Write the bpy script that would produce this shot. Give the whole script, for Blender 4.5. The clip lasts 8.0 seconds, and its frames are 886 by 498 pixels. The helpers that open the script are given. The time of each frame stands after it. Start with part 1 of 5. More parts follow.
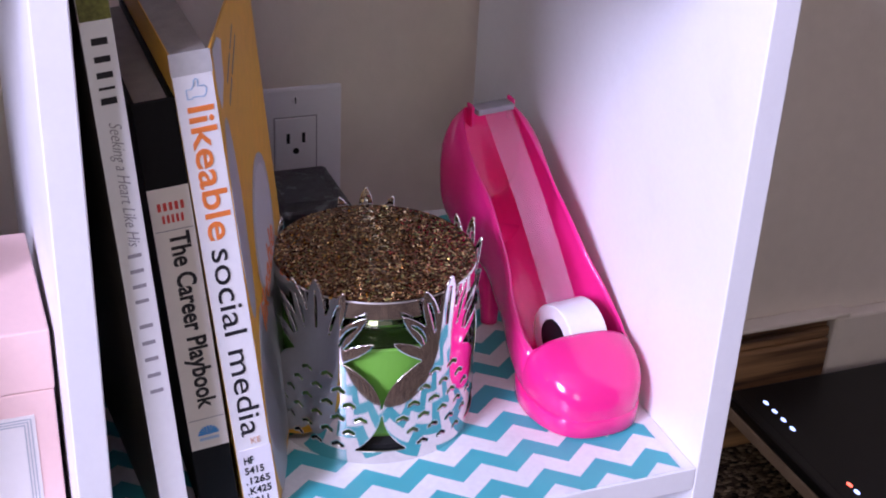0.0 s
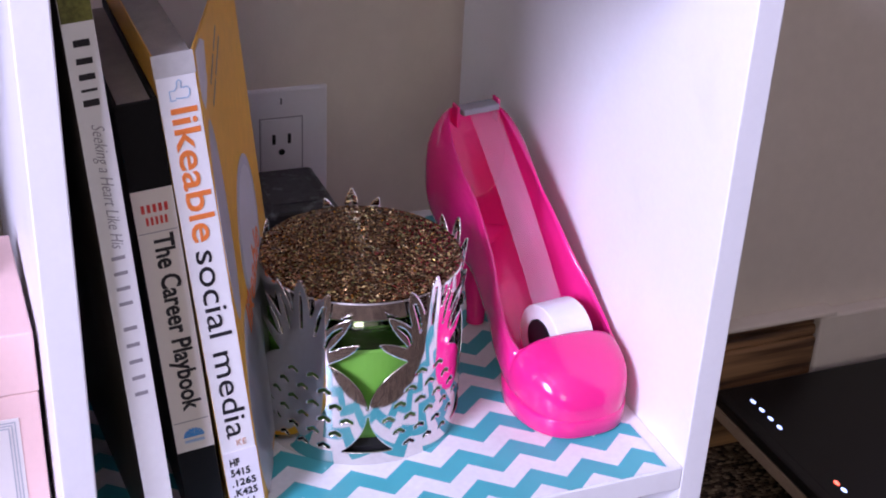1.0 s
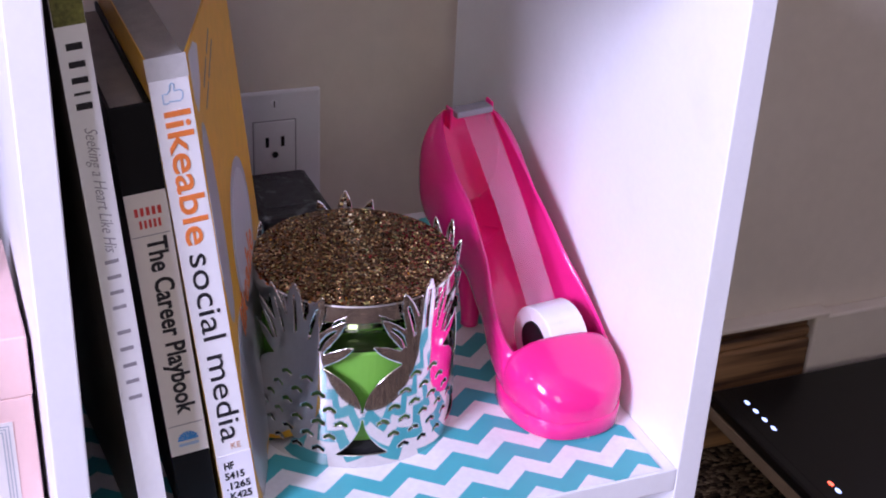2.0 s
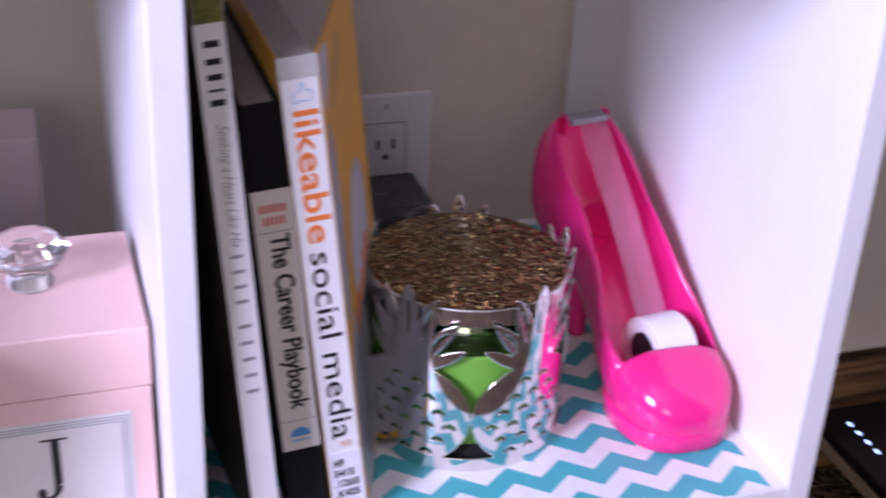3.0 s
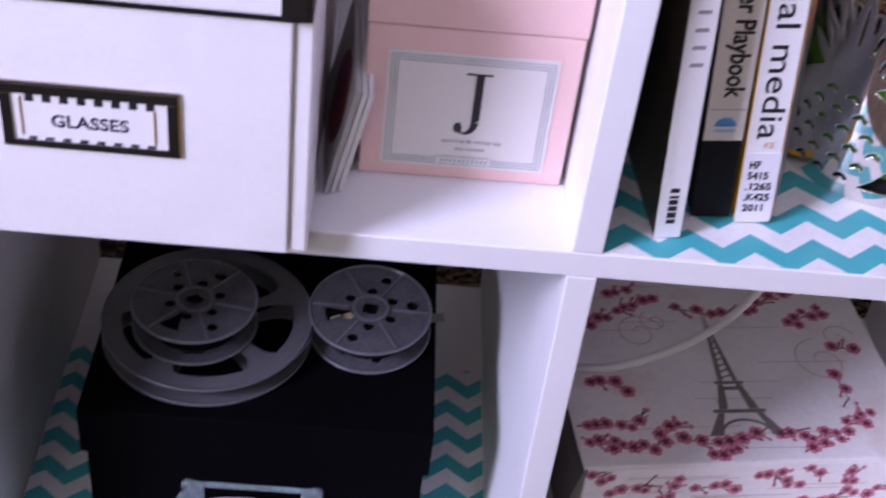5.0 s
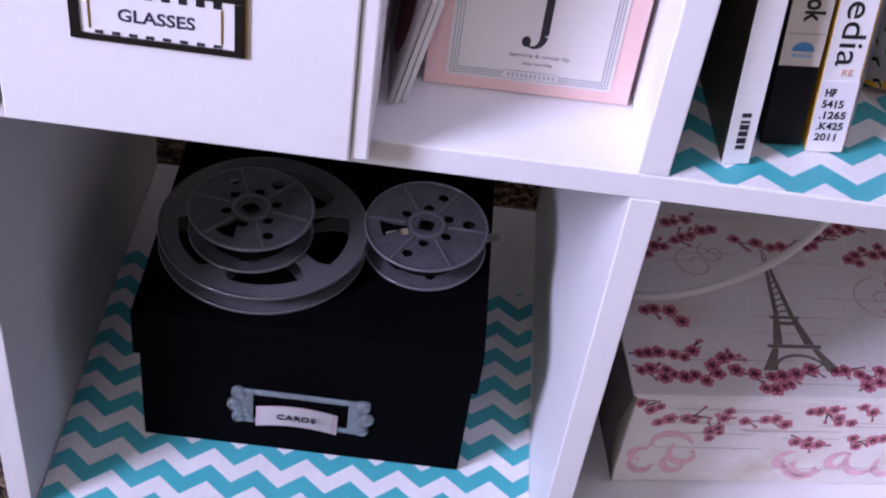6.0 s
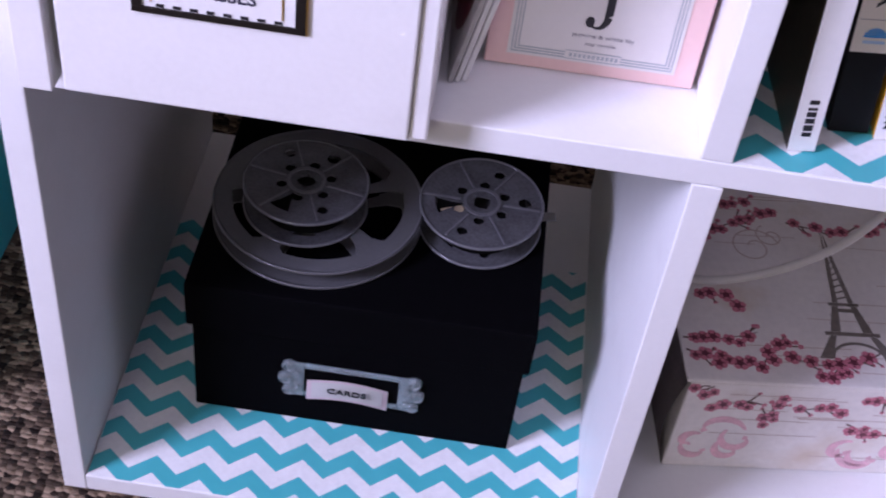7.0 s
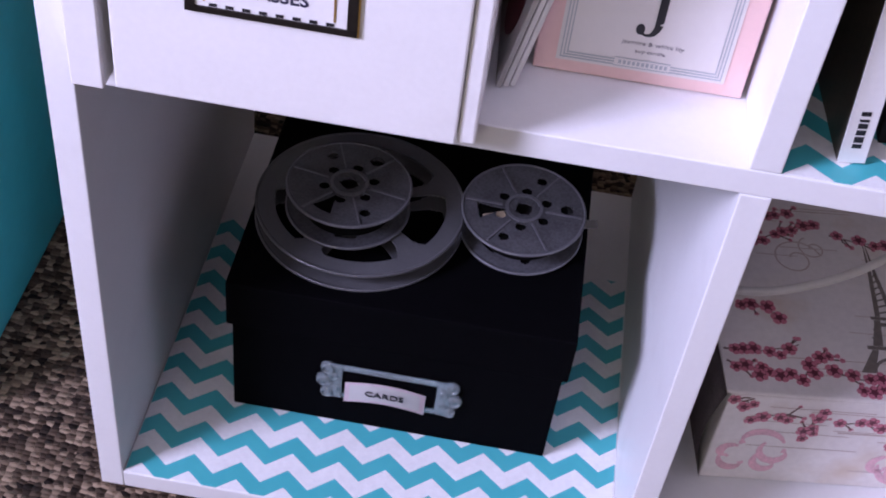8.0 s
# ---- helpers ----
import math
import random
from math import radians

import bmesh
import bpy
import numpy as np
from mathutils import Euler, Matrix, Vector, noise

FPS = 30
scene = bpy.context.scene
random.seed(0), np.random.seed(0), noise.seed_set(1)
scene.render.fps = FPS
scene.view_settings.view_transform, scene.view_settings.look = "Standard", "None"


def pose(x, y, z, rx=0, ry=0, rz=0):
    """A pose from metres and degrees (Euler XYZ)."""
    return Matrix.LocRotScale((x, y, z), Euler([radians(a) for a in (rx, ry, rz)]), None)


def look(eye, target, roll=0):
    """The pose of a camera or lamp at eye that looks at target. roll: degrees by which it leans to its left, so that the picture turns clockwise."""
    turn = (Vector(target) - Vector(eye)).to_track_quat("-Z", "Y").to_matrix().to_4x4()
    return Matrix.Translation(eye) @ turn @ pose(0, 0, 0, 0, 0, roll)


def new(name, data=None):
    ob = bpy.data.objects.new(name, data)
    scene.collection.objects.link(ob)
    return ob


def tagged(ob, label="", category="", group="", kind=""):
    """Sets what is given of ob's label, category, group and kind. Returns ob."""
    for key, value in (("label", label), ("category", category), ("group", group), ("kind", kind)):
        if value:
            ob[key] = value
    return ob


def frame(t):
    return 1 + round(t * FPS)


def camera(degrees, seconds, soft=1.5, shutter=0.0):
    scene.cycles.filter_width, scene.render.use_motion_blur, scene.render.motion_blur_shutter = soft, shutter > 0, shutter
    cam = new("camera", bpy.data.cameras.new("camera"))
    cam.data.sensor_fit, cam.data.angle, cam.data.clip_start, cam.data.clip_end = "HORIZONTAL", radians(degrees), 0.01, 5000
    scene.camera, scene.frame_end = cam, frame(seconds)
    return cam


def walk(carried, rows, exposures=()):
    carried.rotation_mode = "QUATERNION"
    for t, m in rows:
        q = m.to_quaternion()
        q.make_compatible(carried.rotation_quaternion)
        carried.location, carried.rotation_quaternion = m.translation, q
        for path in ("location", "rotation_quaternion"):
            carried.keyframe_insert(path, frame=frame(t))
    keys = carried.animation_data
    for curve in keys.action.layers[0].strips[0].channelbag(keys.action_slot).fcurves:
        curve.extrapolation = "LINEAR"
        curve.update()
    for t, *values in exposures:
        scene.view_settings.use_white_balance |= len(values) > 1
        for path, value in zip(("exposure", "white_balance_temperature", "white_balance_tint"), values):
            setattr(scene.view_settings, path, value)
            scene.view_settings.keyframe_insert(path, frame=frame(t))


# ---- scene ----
cam = camera(37.4, 8.0, soft=1.9, shutter=0.5)
PATH = [
    (0, (-0.039, -0.515, 0.822), (0.63, 1.124, -0.108), 3.0),
    (0.5, (-0.038, -0.515, 0.822), (0.638, 1.122, -0.107), 3.0),
    (1, (-0.037, -0.515, 0.822), (0.648, 1.118, -0.107), 3.0),
    (2.5, (-0.037, -0.515, 0.822), (0.658, 1.118, -0.1), 2.9),
    (3, (-0.052, -0.511, 0.821), (0.519, 1.17, -0.102), 3.0),
    (3.5, (-0.071, -0.506, 0.82), (0.323, 1.219, -0.113), 3.5),
    (4, (-0.083, -0.501, 0.803), (0.169, 1.176, -0.256), 4.7),
    (4.5, (-0.099, -0.499, 0.782), (0.093, 1.09, -0.417), 6.4),
    (5, (-0.109, -0.499, 0.771), (0.006, 1.037, -0.504), 7.4),
    (5.2, (-0.110, -0.499, 0.770), (-0.031, 1.015, -0.527), 7.6),
    (6.3, (-0.116, -0.497, 0.758), (-0.066, 0.949, -0.624), 8.8),
    (6.5, (-0.117, -0.496, 0.758), (-0.075, 0.939, -0.635), 8.9),
    (7, (-0.119, -0.488, 0.76), (-0.132, 0.932, -0.648), 8.2),
    (7.5, (-0.125, -0.489, 0.759), (-0.178, 0.93, -0.649), 8.2),
    (8, (-0.126, -0.489, 0.758), (-0.186, 0.932, -0.648), 8.1),
]
walk(cam, [(t, look(eye, target, roll)) for t, eye, target, roll in PATH],
     exposures=((0.0, 0.13), (2.4, 0.17), (3.4, 0.06), (4.2, 0.01), (8.0, 0.04)))

# ---- world and light ----
world = bpy.data.worlds.new("world")
scene.world = world
world.use_nodes = True
_sky = world.node_tree.nodes.new("ShaderNodeTexSky")
_sky.sky_type, _sky.sun_disc = "NISHITA", False
_sky.sun_elevation, _sky.sun_rotation = radians(40), radians(200)
_bg = world.node_tree.nodes["Background"]
_bg.inputs["Strength"].default_value = 0.12
world.node_tree.links.new(_sky.outputs["Color"], _bg.inputs["Color"])

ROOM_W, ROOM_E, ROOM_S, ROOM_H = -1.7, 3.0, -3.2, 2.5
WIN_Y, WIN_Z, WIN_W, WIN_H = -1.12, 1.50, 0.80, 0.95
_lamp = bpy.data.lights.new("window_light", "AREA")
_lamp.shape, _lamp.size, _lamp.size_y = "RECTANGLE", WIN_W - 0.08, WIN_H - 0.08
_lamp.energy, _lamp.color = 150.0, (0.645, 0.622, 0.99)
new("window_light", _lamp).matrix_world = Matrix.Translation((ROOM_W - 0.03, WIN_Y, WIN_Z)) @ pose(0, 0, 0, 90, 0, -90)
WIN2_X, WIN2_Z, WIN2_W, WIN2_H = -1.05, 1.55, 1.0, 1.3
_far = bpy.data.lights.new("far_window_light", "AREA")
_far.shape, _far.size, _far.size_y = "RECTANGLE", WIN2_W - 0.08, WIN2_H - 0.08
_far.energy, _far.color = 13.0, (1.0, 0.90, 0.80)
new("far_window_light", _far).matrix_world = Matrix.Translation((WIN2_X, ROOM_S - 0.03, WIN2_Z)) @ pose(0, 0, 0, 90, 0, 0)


# ---- materials ----
def mat(name, color, rough=0.5, metal=0.0, vary=0.08, scale=30.0, bump=0.0, bump_scale=None, spec=0.5, coat=0.0, dirt=0.0, dirt_color=(0.2, 0.17, 0.14)):
    """A surface with fine and coarse variation of its colour, and fine relief."""
    m = bpy.data.materials.new(name)
    m.use_nodes = True
    nt = m.node_tree
    b = nt.nodes["Principled BSDF"]
    b.inputs["Roughness"].default_value, b.inputs["Metallic"].default_value = rough, metal
    b.inputs["Specular IOR Level"].default_value, b.inputs["Coat Weight"].default_value = spec, coat
    co = nt.nodes.new("ShaderNodeTexCoord")
    n1, n2 = nt.nodes.new("ShaderNodeTexNoise"), nt.nodes.new("ShaderNodeTexNoise")
    for n, k in ((n1, scale), (n2, scale * 9)):
        n.inputs["Scale"].default_value, n.inputs["Detail"].default_value = k, 4
        nt.links.new(co.outputs["Object"], n.inputs["Vector"])
    mix = nt.nodes.new("ShaderNodeMix")
    mix.data_type = "RGBA"
    add = nt.nodes.new("ShaderNodeMath")
    add.operation = "ADD"
    nt.links.new(n1.outputs["Fac"], add.inputs[0])
    nt.links.new(n2.outputs["Fac"], add.inputs[1])
    rng = nt.nodes.new("ShaderNodeMapRange")
    rng.inputs["From Min"].default_value, rng.inputs["From Max"].default_value = 0.6, 1.4
    nt.links.new(add.outputs[0], rng.inputs["Value"])
    nt.links.new(rng.outputs[0], mix.inputs["Factor"])
    mix.inputs["A"].default_value = (*[max(0, c * (1 - vary)) for c in color], 1)
    mix.inputs["B"].default_value = (*[min(1, c * (1 + vary)) for c in color], 1)
    last = mix.outputs["Result"]
    if dirt:
        n3 = nt.nodes.new("ShaderNodeTexNoise")
        n3.inputs["Scale"].default_value, n3.inputs["Detail"].default_value = scale * 0.7, 8
        nt.links.new(co.outputs["Object"], n3.inputs["Vector"])
        r3 = nt.nodes.new("ShaderNodeMapRange")
        r3.inputs["From Min"].default_value, r3.inputs["From Max"].default_value, r3.inputs["To Max"].default_value = 0.56, 0.75, dirt
        nt.links.new(n3.outputs["Fac"], r3.inputs["Value"])
        mx = nt.nodes.new("ShaderNodeMix")
        mx.data_type = "RGBA"
        nt.links.new(r3.outputs[0], mx.inputs["Factor"])
        nt.links.new(last, mx.inputs["A"])
        mx.inputs["B"].default_value = (*dirt_color, 1)
        last = mx.outputs["Result"]
    nt.links.new(last, b.inputs["Base Color"])
    if bump:
        n4 = nt.nodes.new("ShaderNodeTexNoise")
        n4.inputs["Scale"].default_value, n4.inputs["Detail"].default_value = bump_scale or scale * 12, 5
        nt.links.new(co.outputs["Object"], n4.inputs["Vector"])
        bp = nt.nodes.new("ShaderNodeBump")
        bp.inputs["Strength"].default_value, bp.inputs["Distance"].default_value = bump, 0.001
        nt.links.new(n4.outputs["Fac"], bp.inputs["Height"])
        nt.links.new(bp.outputs[0], b.inputs["Normal"])
    return m


def tree_of(m):
    return m.node_tree, m.node_tree.nodes["Principled BSDF"]


def math_node(nt, op, a, b=None, c=None):
    n = nt.nodes.new("ShaderNodeMath")
    n.operation = op
    for i, v in enumerate((a, b, c)):
        if v is None:
            continue
        if isinstance(v, (int, float)):
            n.inputs[i].default_value = v
        else:
            nt.links.new(v, n.inputs[i])
    return n.outputs[0]


def chevron_material(name, period, stripe, rise, x0, y0):
    """Shelf paper printed with teal zigzag bands on white."""
    m = mat(name, (0.8, 0.8, 0.8), rough=0.32, spec=0.4)
    nt, b = tree_of(m)
    co = nt.nodes.new("ShaderNodeTexCoord")
    sep = nt.nodes.new("ShaderNodeSeparateXYZ")
    nt.links.new(co.outputs["Object"], sep.inputs[0])
    u = math_node(nt, "DIVIDE", math_node(nt, "SUBTRACT", sep.outputs["X"], x0), period)
    tri = math_node(nt, "PINGPONG", u, 0.5)
    v = math_node(nt, "SUBTRACT", math_node(nt, "SUBTRACT", sep.outputs["Y"], y0), math_node(nt, "MULTIPLY", tri, 2 * rise))
    w = math_node(nt, "FLOORED_MODULO", math_node(nt, "DIVIDE", v, stripe), 1.0)
    band = math_node(nt, "LESS_THAN", w, 0.5)
    no = nt.nodes.new("ShaderNodeTexNoise")
    no.inputs["Scale"].default_value = 60
    nt.links.new(co.outputs["Object"], no.inputs["Vector"])
    tint = nt.nodes.new("ShaderNodeMix")
    tint.data_type = "RGBA"
    nt.links.new(no.outputs["Fac"], tint.inputs["Factor"])
    tint.inputs["A"].default_value, tint.inputs["B"].default_value = (0.060, 0.40, 0.44, 1), (0.085, 0.47, 0.50, 1)
    mix = nt.nodes.new("ShaderNodeMix")
    mix.data_type = "RGBA"
    nt.links.new(band, mix.inputs["Factor"])
    old = b.inputs["Base Color"].links[0].from_socket
    nt.links.new(old, mix.inputs["A"])
    nt.links.new(tint.outputs["Result"], mix.inputs["B"])
    nt.links.new(mix.outputs["Result"], b.inputs["Base Color"])
    return m


def carpet_material():
    m = mat("carpet_loops", (0.10, 0.075, 0.055), rough=1.0, spec=0.1)
    nt, b = tree_of(m)
    co = nt.nodes.new("ShaderNodeTexCoord")
    vo = nt.nodes.new("ShaderNodeTexVoronoi")
    vo.inputs["Scale"].default_value, vo.inputs["Randomness"].default_value = 1.0, 0.55
    mp = nt.nodes.new("ShaderNodeMapping")
    mp.inputs["Scale"].default_value = (170, 260, 200)
    nt.links.new(co.outputs["Object"], mp.inputs["Vector"])
    nt.links.new(mp.outputs[0], vo.inputs["Vector"])
    ramp = nt.nodes.new("ShaderNodeValToRGB")
    e = ramp.color_ramp.elements
    e[0].position, e[0].color = 0.0, (0.012, 0.009, 0.008, 1)
    e[1].position, e[1].color = 1.0, (0.30, 0.22, 0.15, 1)
    mid = e.new(0.5)
    mid.color = (0.075, 0.052, 0.036, 1)
    sx = nt.nodes.new("ShaderNodeSeparateColor")
    nt.links.new(vo.outputs["Color"], sx.inputs[0])
    nt.links.new(sx.outputs[0], ramp.inputs["Fac"])
    nt.links.new(ramp.outputs[0], b.inputs["Base Color"])
    bp = nt.nodes.new("ShaderNodeBump")
    bp.inputs["Strength"].default_value, bp.inputs["Distance"].default_value, bp.invert = 1.0, 0.004, True
    nt.links.new(vo.outputs["Distance"], bp.inputs["Height"])
    nt.links.new(bp.outputs[0], b.inputs["Normal"])
    return m


def glitter_material():
    m = mat("gold_glitter", (0.30, 0.19, 0.07), rough=0.14, metal=0.9)
    nt, b = tree_of(m)
    co = nt.nodes.new("ShaderNodeTexCoord")
    vo = nt.nodes.new("ShaderNodeTexVoronoi")
    vo.inputs["Scale"].default_value = 760
    nt.links.new(co.outputs["Object"], vo.inputs["Vector"])
    ramp = nt.nodes.new("ShaderNodeValToRGB")
    e = ramp.color_ramp.elements
    e[0].position, e[0].color = 0.0, (0.035, 0.014, 0.007, 1)
    e[1].position, e[1].color = 1.0, (0.90, 0.58, 0.22, 1)
    mid = e.new(0.6)
    mid.color = (0.20, 0.105, 0.050, 1)
    for at, c in ((0.82, (0.42, 0.20, 0.10, 1)), (0.92, (0.25, 0.30, 0.10, 1))):
        k = e.new(at)
        k.color = c
    sx = nt.nodes.new("ShaderNodeSeparateColor")
    nt.links.new(vo.outputs["Color"], sx.inputs[0])
    nt.links.new(sx.outputs[0], ramp.inputs["Fac"])
    nt.links.new(ramp.outputs[0], b.inputs["Base Color"])
    sub = nt.nodes.new("ShaderNodeVectorMath")
    sub.operation = "SUBTRACT"
    nt.links.new(vo.outputs["Color"], sub.inputs[0])
    sub.inputs[1].default_value = (0.5, 0.5, 0.5)
    sc = nt.nodes.new("ShaderNodeVectorMath")
    sc.operation = "SCALE"
    sc.inputs["Scale"].default_value = 1.3
    nt.links.new(sub.outputs[0], sc.inputs[0])
    geo = nt.nodes.new("ShaderNodeNewGeometry")
    ad = nt.nodes.new("ShaderNodeVectorMath")
    nt.links.new(sc.outputs[0], ad.inputs[0])
    nt.links.new(geo.outputs["Normal"], ad.inputs[1])
    nz = nt.nodes.new("ShaderNodeVectorMath")
    nz.operation = "NORMALIZE"
    nt.links.new(ad.outputs[0], nz.inputs[0])
    nt.links.new(nz.outputs[0], b.inputs["Normal"])
    return m


def glass_material(name, color=(1, 1, 1), rough=0.02, ior=1.5):
    m = bpy.data.materials.new(name)
    m.use_nodes = True
    b = m.node_tree.nodes["Principled BSDF"]
    b.inputs["Base Color"].default_value = (*color, 1)
    b.inputs["Transmission Weight"].default_value = 1.0
    b.inputs["Roughness"].default_value, b.inputs["IOR"].default_value = rough, ior
    return m


def glow_material(name, color, strength):
    m = bpy.data.materials.new(name)
    m.use_nodes = True
    b = m.node_tree.nodes["Principled BSDF"]
    b.inputs["Emission Color"].default_value, b.inputs["Emission Strength"].default_value = (*color, 1), strength
    return m


WHITE_BOARD = mat("white_melamine", (0.80, 0.80, 0.80), rough=0.42, vary=0.02, bump=0.05, dirt=0.06)
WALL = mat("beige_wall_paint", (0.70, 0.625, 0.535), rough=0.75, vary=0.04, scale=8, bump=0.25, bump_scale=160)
# For the walls out of view: darker than WALL so less light bounces.
UNSEEN_WALL = mat("darkened_unseen_wall", (0.30, 0.26, 0.21), rough=0.8, vary=0.05, scale=8, bump=0.25, bump_scale=160)
CEIL = mat("ceiling_paint", (0.50, 0.48, 0.45), rough=0.8, vary=0.03, bump=0.2)
CARPET = carpet_material()
TEAL = mat("teal_paint", (0.045, 0.40, 0.42), rough=0.45, vary=0.07, scale=9, bump=0.06)
WOOD = mat("rough_wood", (0.30, 0.15, 0.07), rough=0.65, vary=0.3, scale=14, bump=0.3)
BLACK = mat("black_plastic", (0.006, 0.006, 0.007), spec=0.35, rough=0.35, vary=0.15, scale=60, bump=0.1)
CARD = mat("beige_cardboard", (0.36, 0.27, 0.19), rough=0.8, vary=0.12, bump=0.1)
WHITE_PAPER = mat("white_paper", (0.80, 0.79, 0.78), rough=0.5, vary=0.03, bump=0.04, dirt=0.06)
GREY_PAPER = mat("grey_tape", (0.50, 0.49, 0.47), rough=0.5, vary=0.1, bump=0.05, dirt=0.25)
PAGES = mat("page_edges", (0.40, 0.36, 0.32), rough=0.85, vary=0.18, scale=120, bump=0.4)
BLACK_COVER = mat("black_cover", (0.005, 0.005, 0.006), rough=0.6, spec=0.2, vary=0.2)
ORANGE_COVER = mat("orange_cover", (0.82, 0.43, 0.030), rough=0.35, vary=0.12, scale=12)
CREAM = mat("cream_cover", (0.74, 0.69, 0.63), rough=0.5, vary=0.03)
INK = mat("black_ink", (0.012, 0.012, 0.016), rough=0.5)
GREY_INK = mat("grey_ink", (0.30, 0.28, 0.30), rough=0.5)
ORANGE_INK = mat("orange_ink", (0.80, 0.22, 0.05), rough=0.45)
RED_INK = mat("red_ink", (0.62, 0.06, 0.05), rough=0.5)
BLUE_INK = mat("blue_ink", (0.04, 0.28, 0.66), rough=0.5)
PICTURE = mat("green_picture", (0.14, 0.14, 0.035), rough=0.4, vary=0.7, scale=60)
DARK_PHOTO = mat("dark_photo_cover", (0.035, 0.028, 0.018), rough=0.4, vary=0.8, scale=30)
PINK_BOX = mat("pink_box_card", (0.80, 0.55, 0.52), rough=0.5, vary=0.03, bump=0.05)
LABEL = mat("ivory_label", (0.74, 0.71, 0.68), rough=0.5, vary=0.02)
SILVER_INK = mat("silver_ink", (0.42, 0.45, 0.47), rough=0.4)
CRYSTAL = glass_material("clear_crystal", (1, 1, 1), 0.01, 1.52)
MAUVE = mat("mauve_card", (0.47, 0.37, 0.37), rough=0.55, vary=0.06)
NICKEL = mat("brushed_nickel", (0.42, 0.38, 0.34), rough=0.28, metal=1.0, vary=0.1, scale=80)
DARK_NICKEL = mat("dark_nickel", (0.05, 0.045, 0.04), rough=0.3, metal=0.8, vary=0.2)
GOLD_INK = mat("gold_foil", (0.55, 0.36, 0.10), rough=0.35, metal=0.8)
CHROME = mat("polished_chrome", (0.80, 0.78, 0.76), rough=0.06, metal=1.0, vary=0.02)
GLITTER = glitter_material()
WAX = mat("green_wax", (0.17, 0.42, 0.06), rough=0.4, vary=0.04)
# Green glass with the lid's shadow worked into its darker tint.
JAR = glass_material("shaded_jar_glass", (0.42, 0.52, 0.30), 0.03)
PINK = mat("hot_pink_plastic", (0.86, 0.022, 0.235), rough=0.16, vary=0.03, coat=0.3)
TAPE = mat("white_tape", (0.80, 0.79, 0.80), rough=0.45, vary=0.03)
REEL = mat("grey_reel_plastic", (0.092, 0.092, 0.098), rough=0.28, vary=0.12, scale=50, bump=0.05)
REEL_CLEAR = mat("smoky_reel_plastic", (0.075, 0.075, 0.083), coat=0.4, rough=0.16, vary=0.35, scale=60, bump=0.1)
REEL_RIB = mat("pale_reel_edge", (0.118, 0.118, 0.130), rough=0.18, vary=0.2, scale=60)
# Near-black colour for the shade between reel flanges.
REEL_GAP = mat("reel_gap_dark", (0.003, 0.003, 0.003), spec=0.05, rough=0.8, vary=0.4, scale=200)
PLATE = mat("outlet_plastic", (0.78, 0.76, 0.78), rough=0.3, vary=0.02)
DARK = mat("dark_recess", (0.01, 0.01, 0.01), rough=0.8)
CLEAR_HOLDER = mat("clear_embossed_plastic", (0.50, 0.60, 0.63), rough=0.12, vary=0.1, scale=90, bump=0.5)
tree_of(CLEAR_HOLDER)[1].inputs["Transmission Weight"].default_value = 0.72
PINK_TAG = mat("pale_pink_tag", (0.84, 0.72, 0.76), rough=0.4, vary=0.03)
PRINT_WHITE = mat("white_plank_print", (0.80, 0.765, 0.74), rough=0.38, vary=0.08, scale=22, dirt=0.75, dirt_color=(0.62, 0.50, 0.38))
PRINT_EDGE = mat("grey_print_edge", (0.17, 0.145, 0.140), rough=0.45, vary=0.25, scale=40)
BLOSSOM = mat("pink_blossom_ink", (0.58, 0.19, 0.26), rough=0.45, vary=0.4, scale=120)
BLOSSOM_DARK = mat("dark_blossom_ink", (0.13, 0.018, 0.04), rough=0.45, vary=0.3)
TWIG = mat("twig_ink", (0.13, 0.07, 0.06), rough=0.5)
TOWER = mat("tower_ink", (0.20, 0.175, 0.155), rough=0.5, vary=0.3, scale=200)
SCROLL = mat("pale_scroll_ink", (0.56, 0.46, 0.42), rough=0.5)
PINK_SCROLL = mat("pink_scroll_ink", (0.76, 0.47, 0.54), rough=0.5, vary=0.3, scale=90)
CABLE = mat("white_cable", (0.62, 0.60, 0.58), rough=0.4, vary=0.04)


# ---- helpers ----
def thing(name, at, label, category, group="", turn=0, kind=""):
    ob = new(name)
    ob.empty_display_size = 0.02
    ob.matrix_world = pose(*at, 0, 0, turn) if not isinstance(at, Matrix) else at
    return tagged(ob, label, category, group, kind)


def part(name, bm, material, parent, label="", smooth=False):
    me = bpy.data.meshes.new(name)
    bm.to_mesh(me)
    bm.free()
    me.materials.append(material)
    if smooth:
        for p in me.polygons:
            p.use_smooth = True
    ob = new(name, me)
    ob.parent = parent
    return tagged(ob, label)


def solid(name, bm, material, label="", category="", kind="structure"):
    ob = part(name, bm, material, None)
    return tagged(ob, label, category, "", kind)


def add_box(bm, x0, x1, y0, y1, z0, z1, bevel=0.0, m=None):
    made = bmesh.ops.create_cube(bm, size=1.0)["verts"]
    for v in made:
        v.co = Vector((x0 + (v.co.x + 0.5) * (x1 - x0), y0 + (v.co.y + 0.5) * (y1 - y0), z0 + (v.co.z + 0.5) * (z1 - z0)))
    if bevel:
        edges = list({e for v in made for e in v.link_edges})
        out = bmesh.ops.bevel(bm, geom=edges, offset=bevel, segments=2, affect="EDGES", profile=0.5)
        made = list({v for f in out["faces"] for v in f.verts} | {v for v in made if v.is_valid})
    if m is not None:
        for v in made:
            v.co = m @ v.co
    return bm


def box(x0, x1, y0, y1, z0, z1, bevel=0.0, m=None):
    return add_box(bmesh.new(), x0, x1, y0, y1, z0, z1, bevel, m)


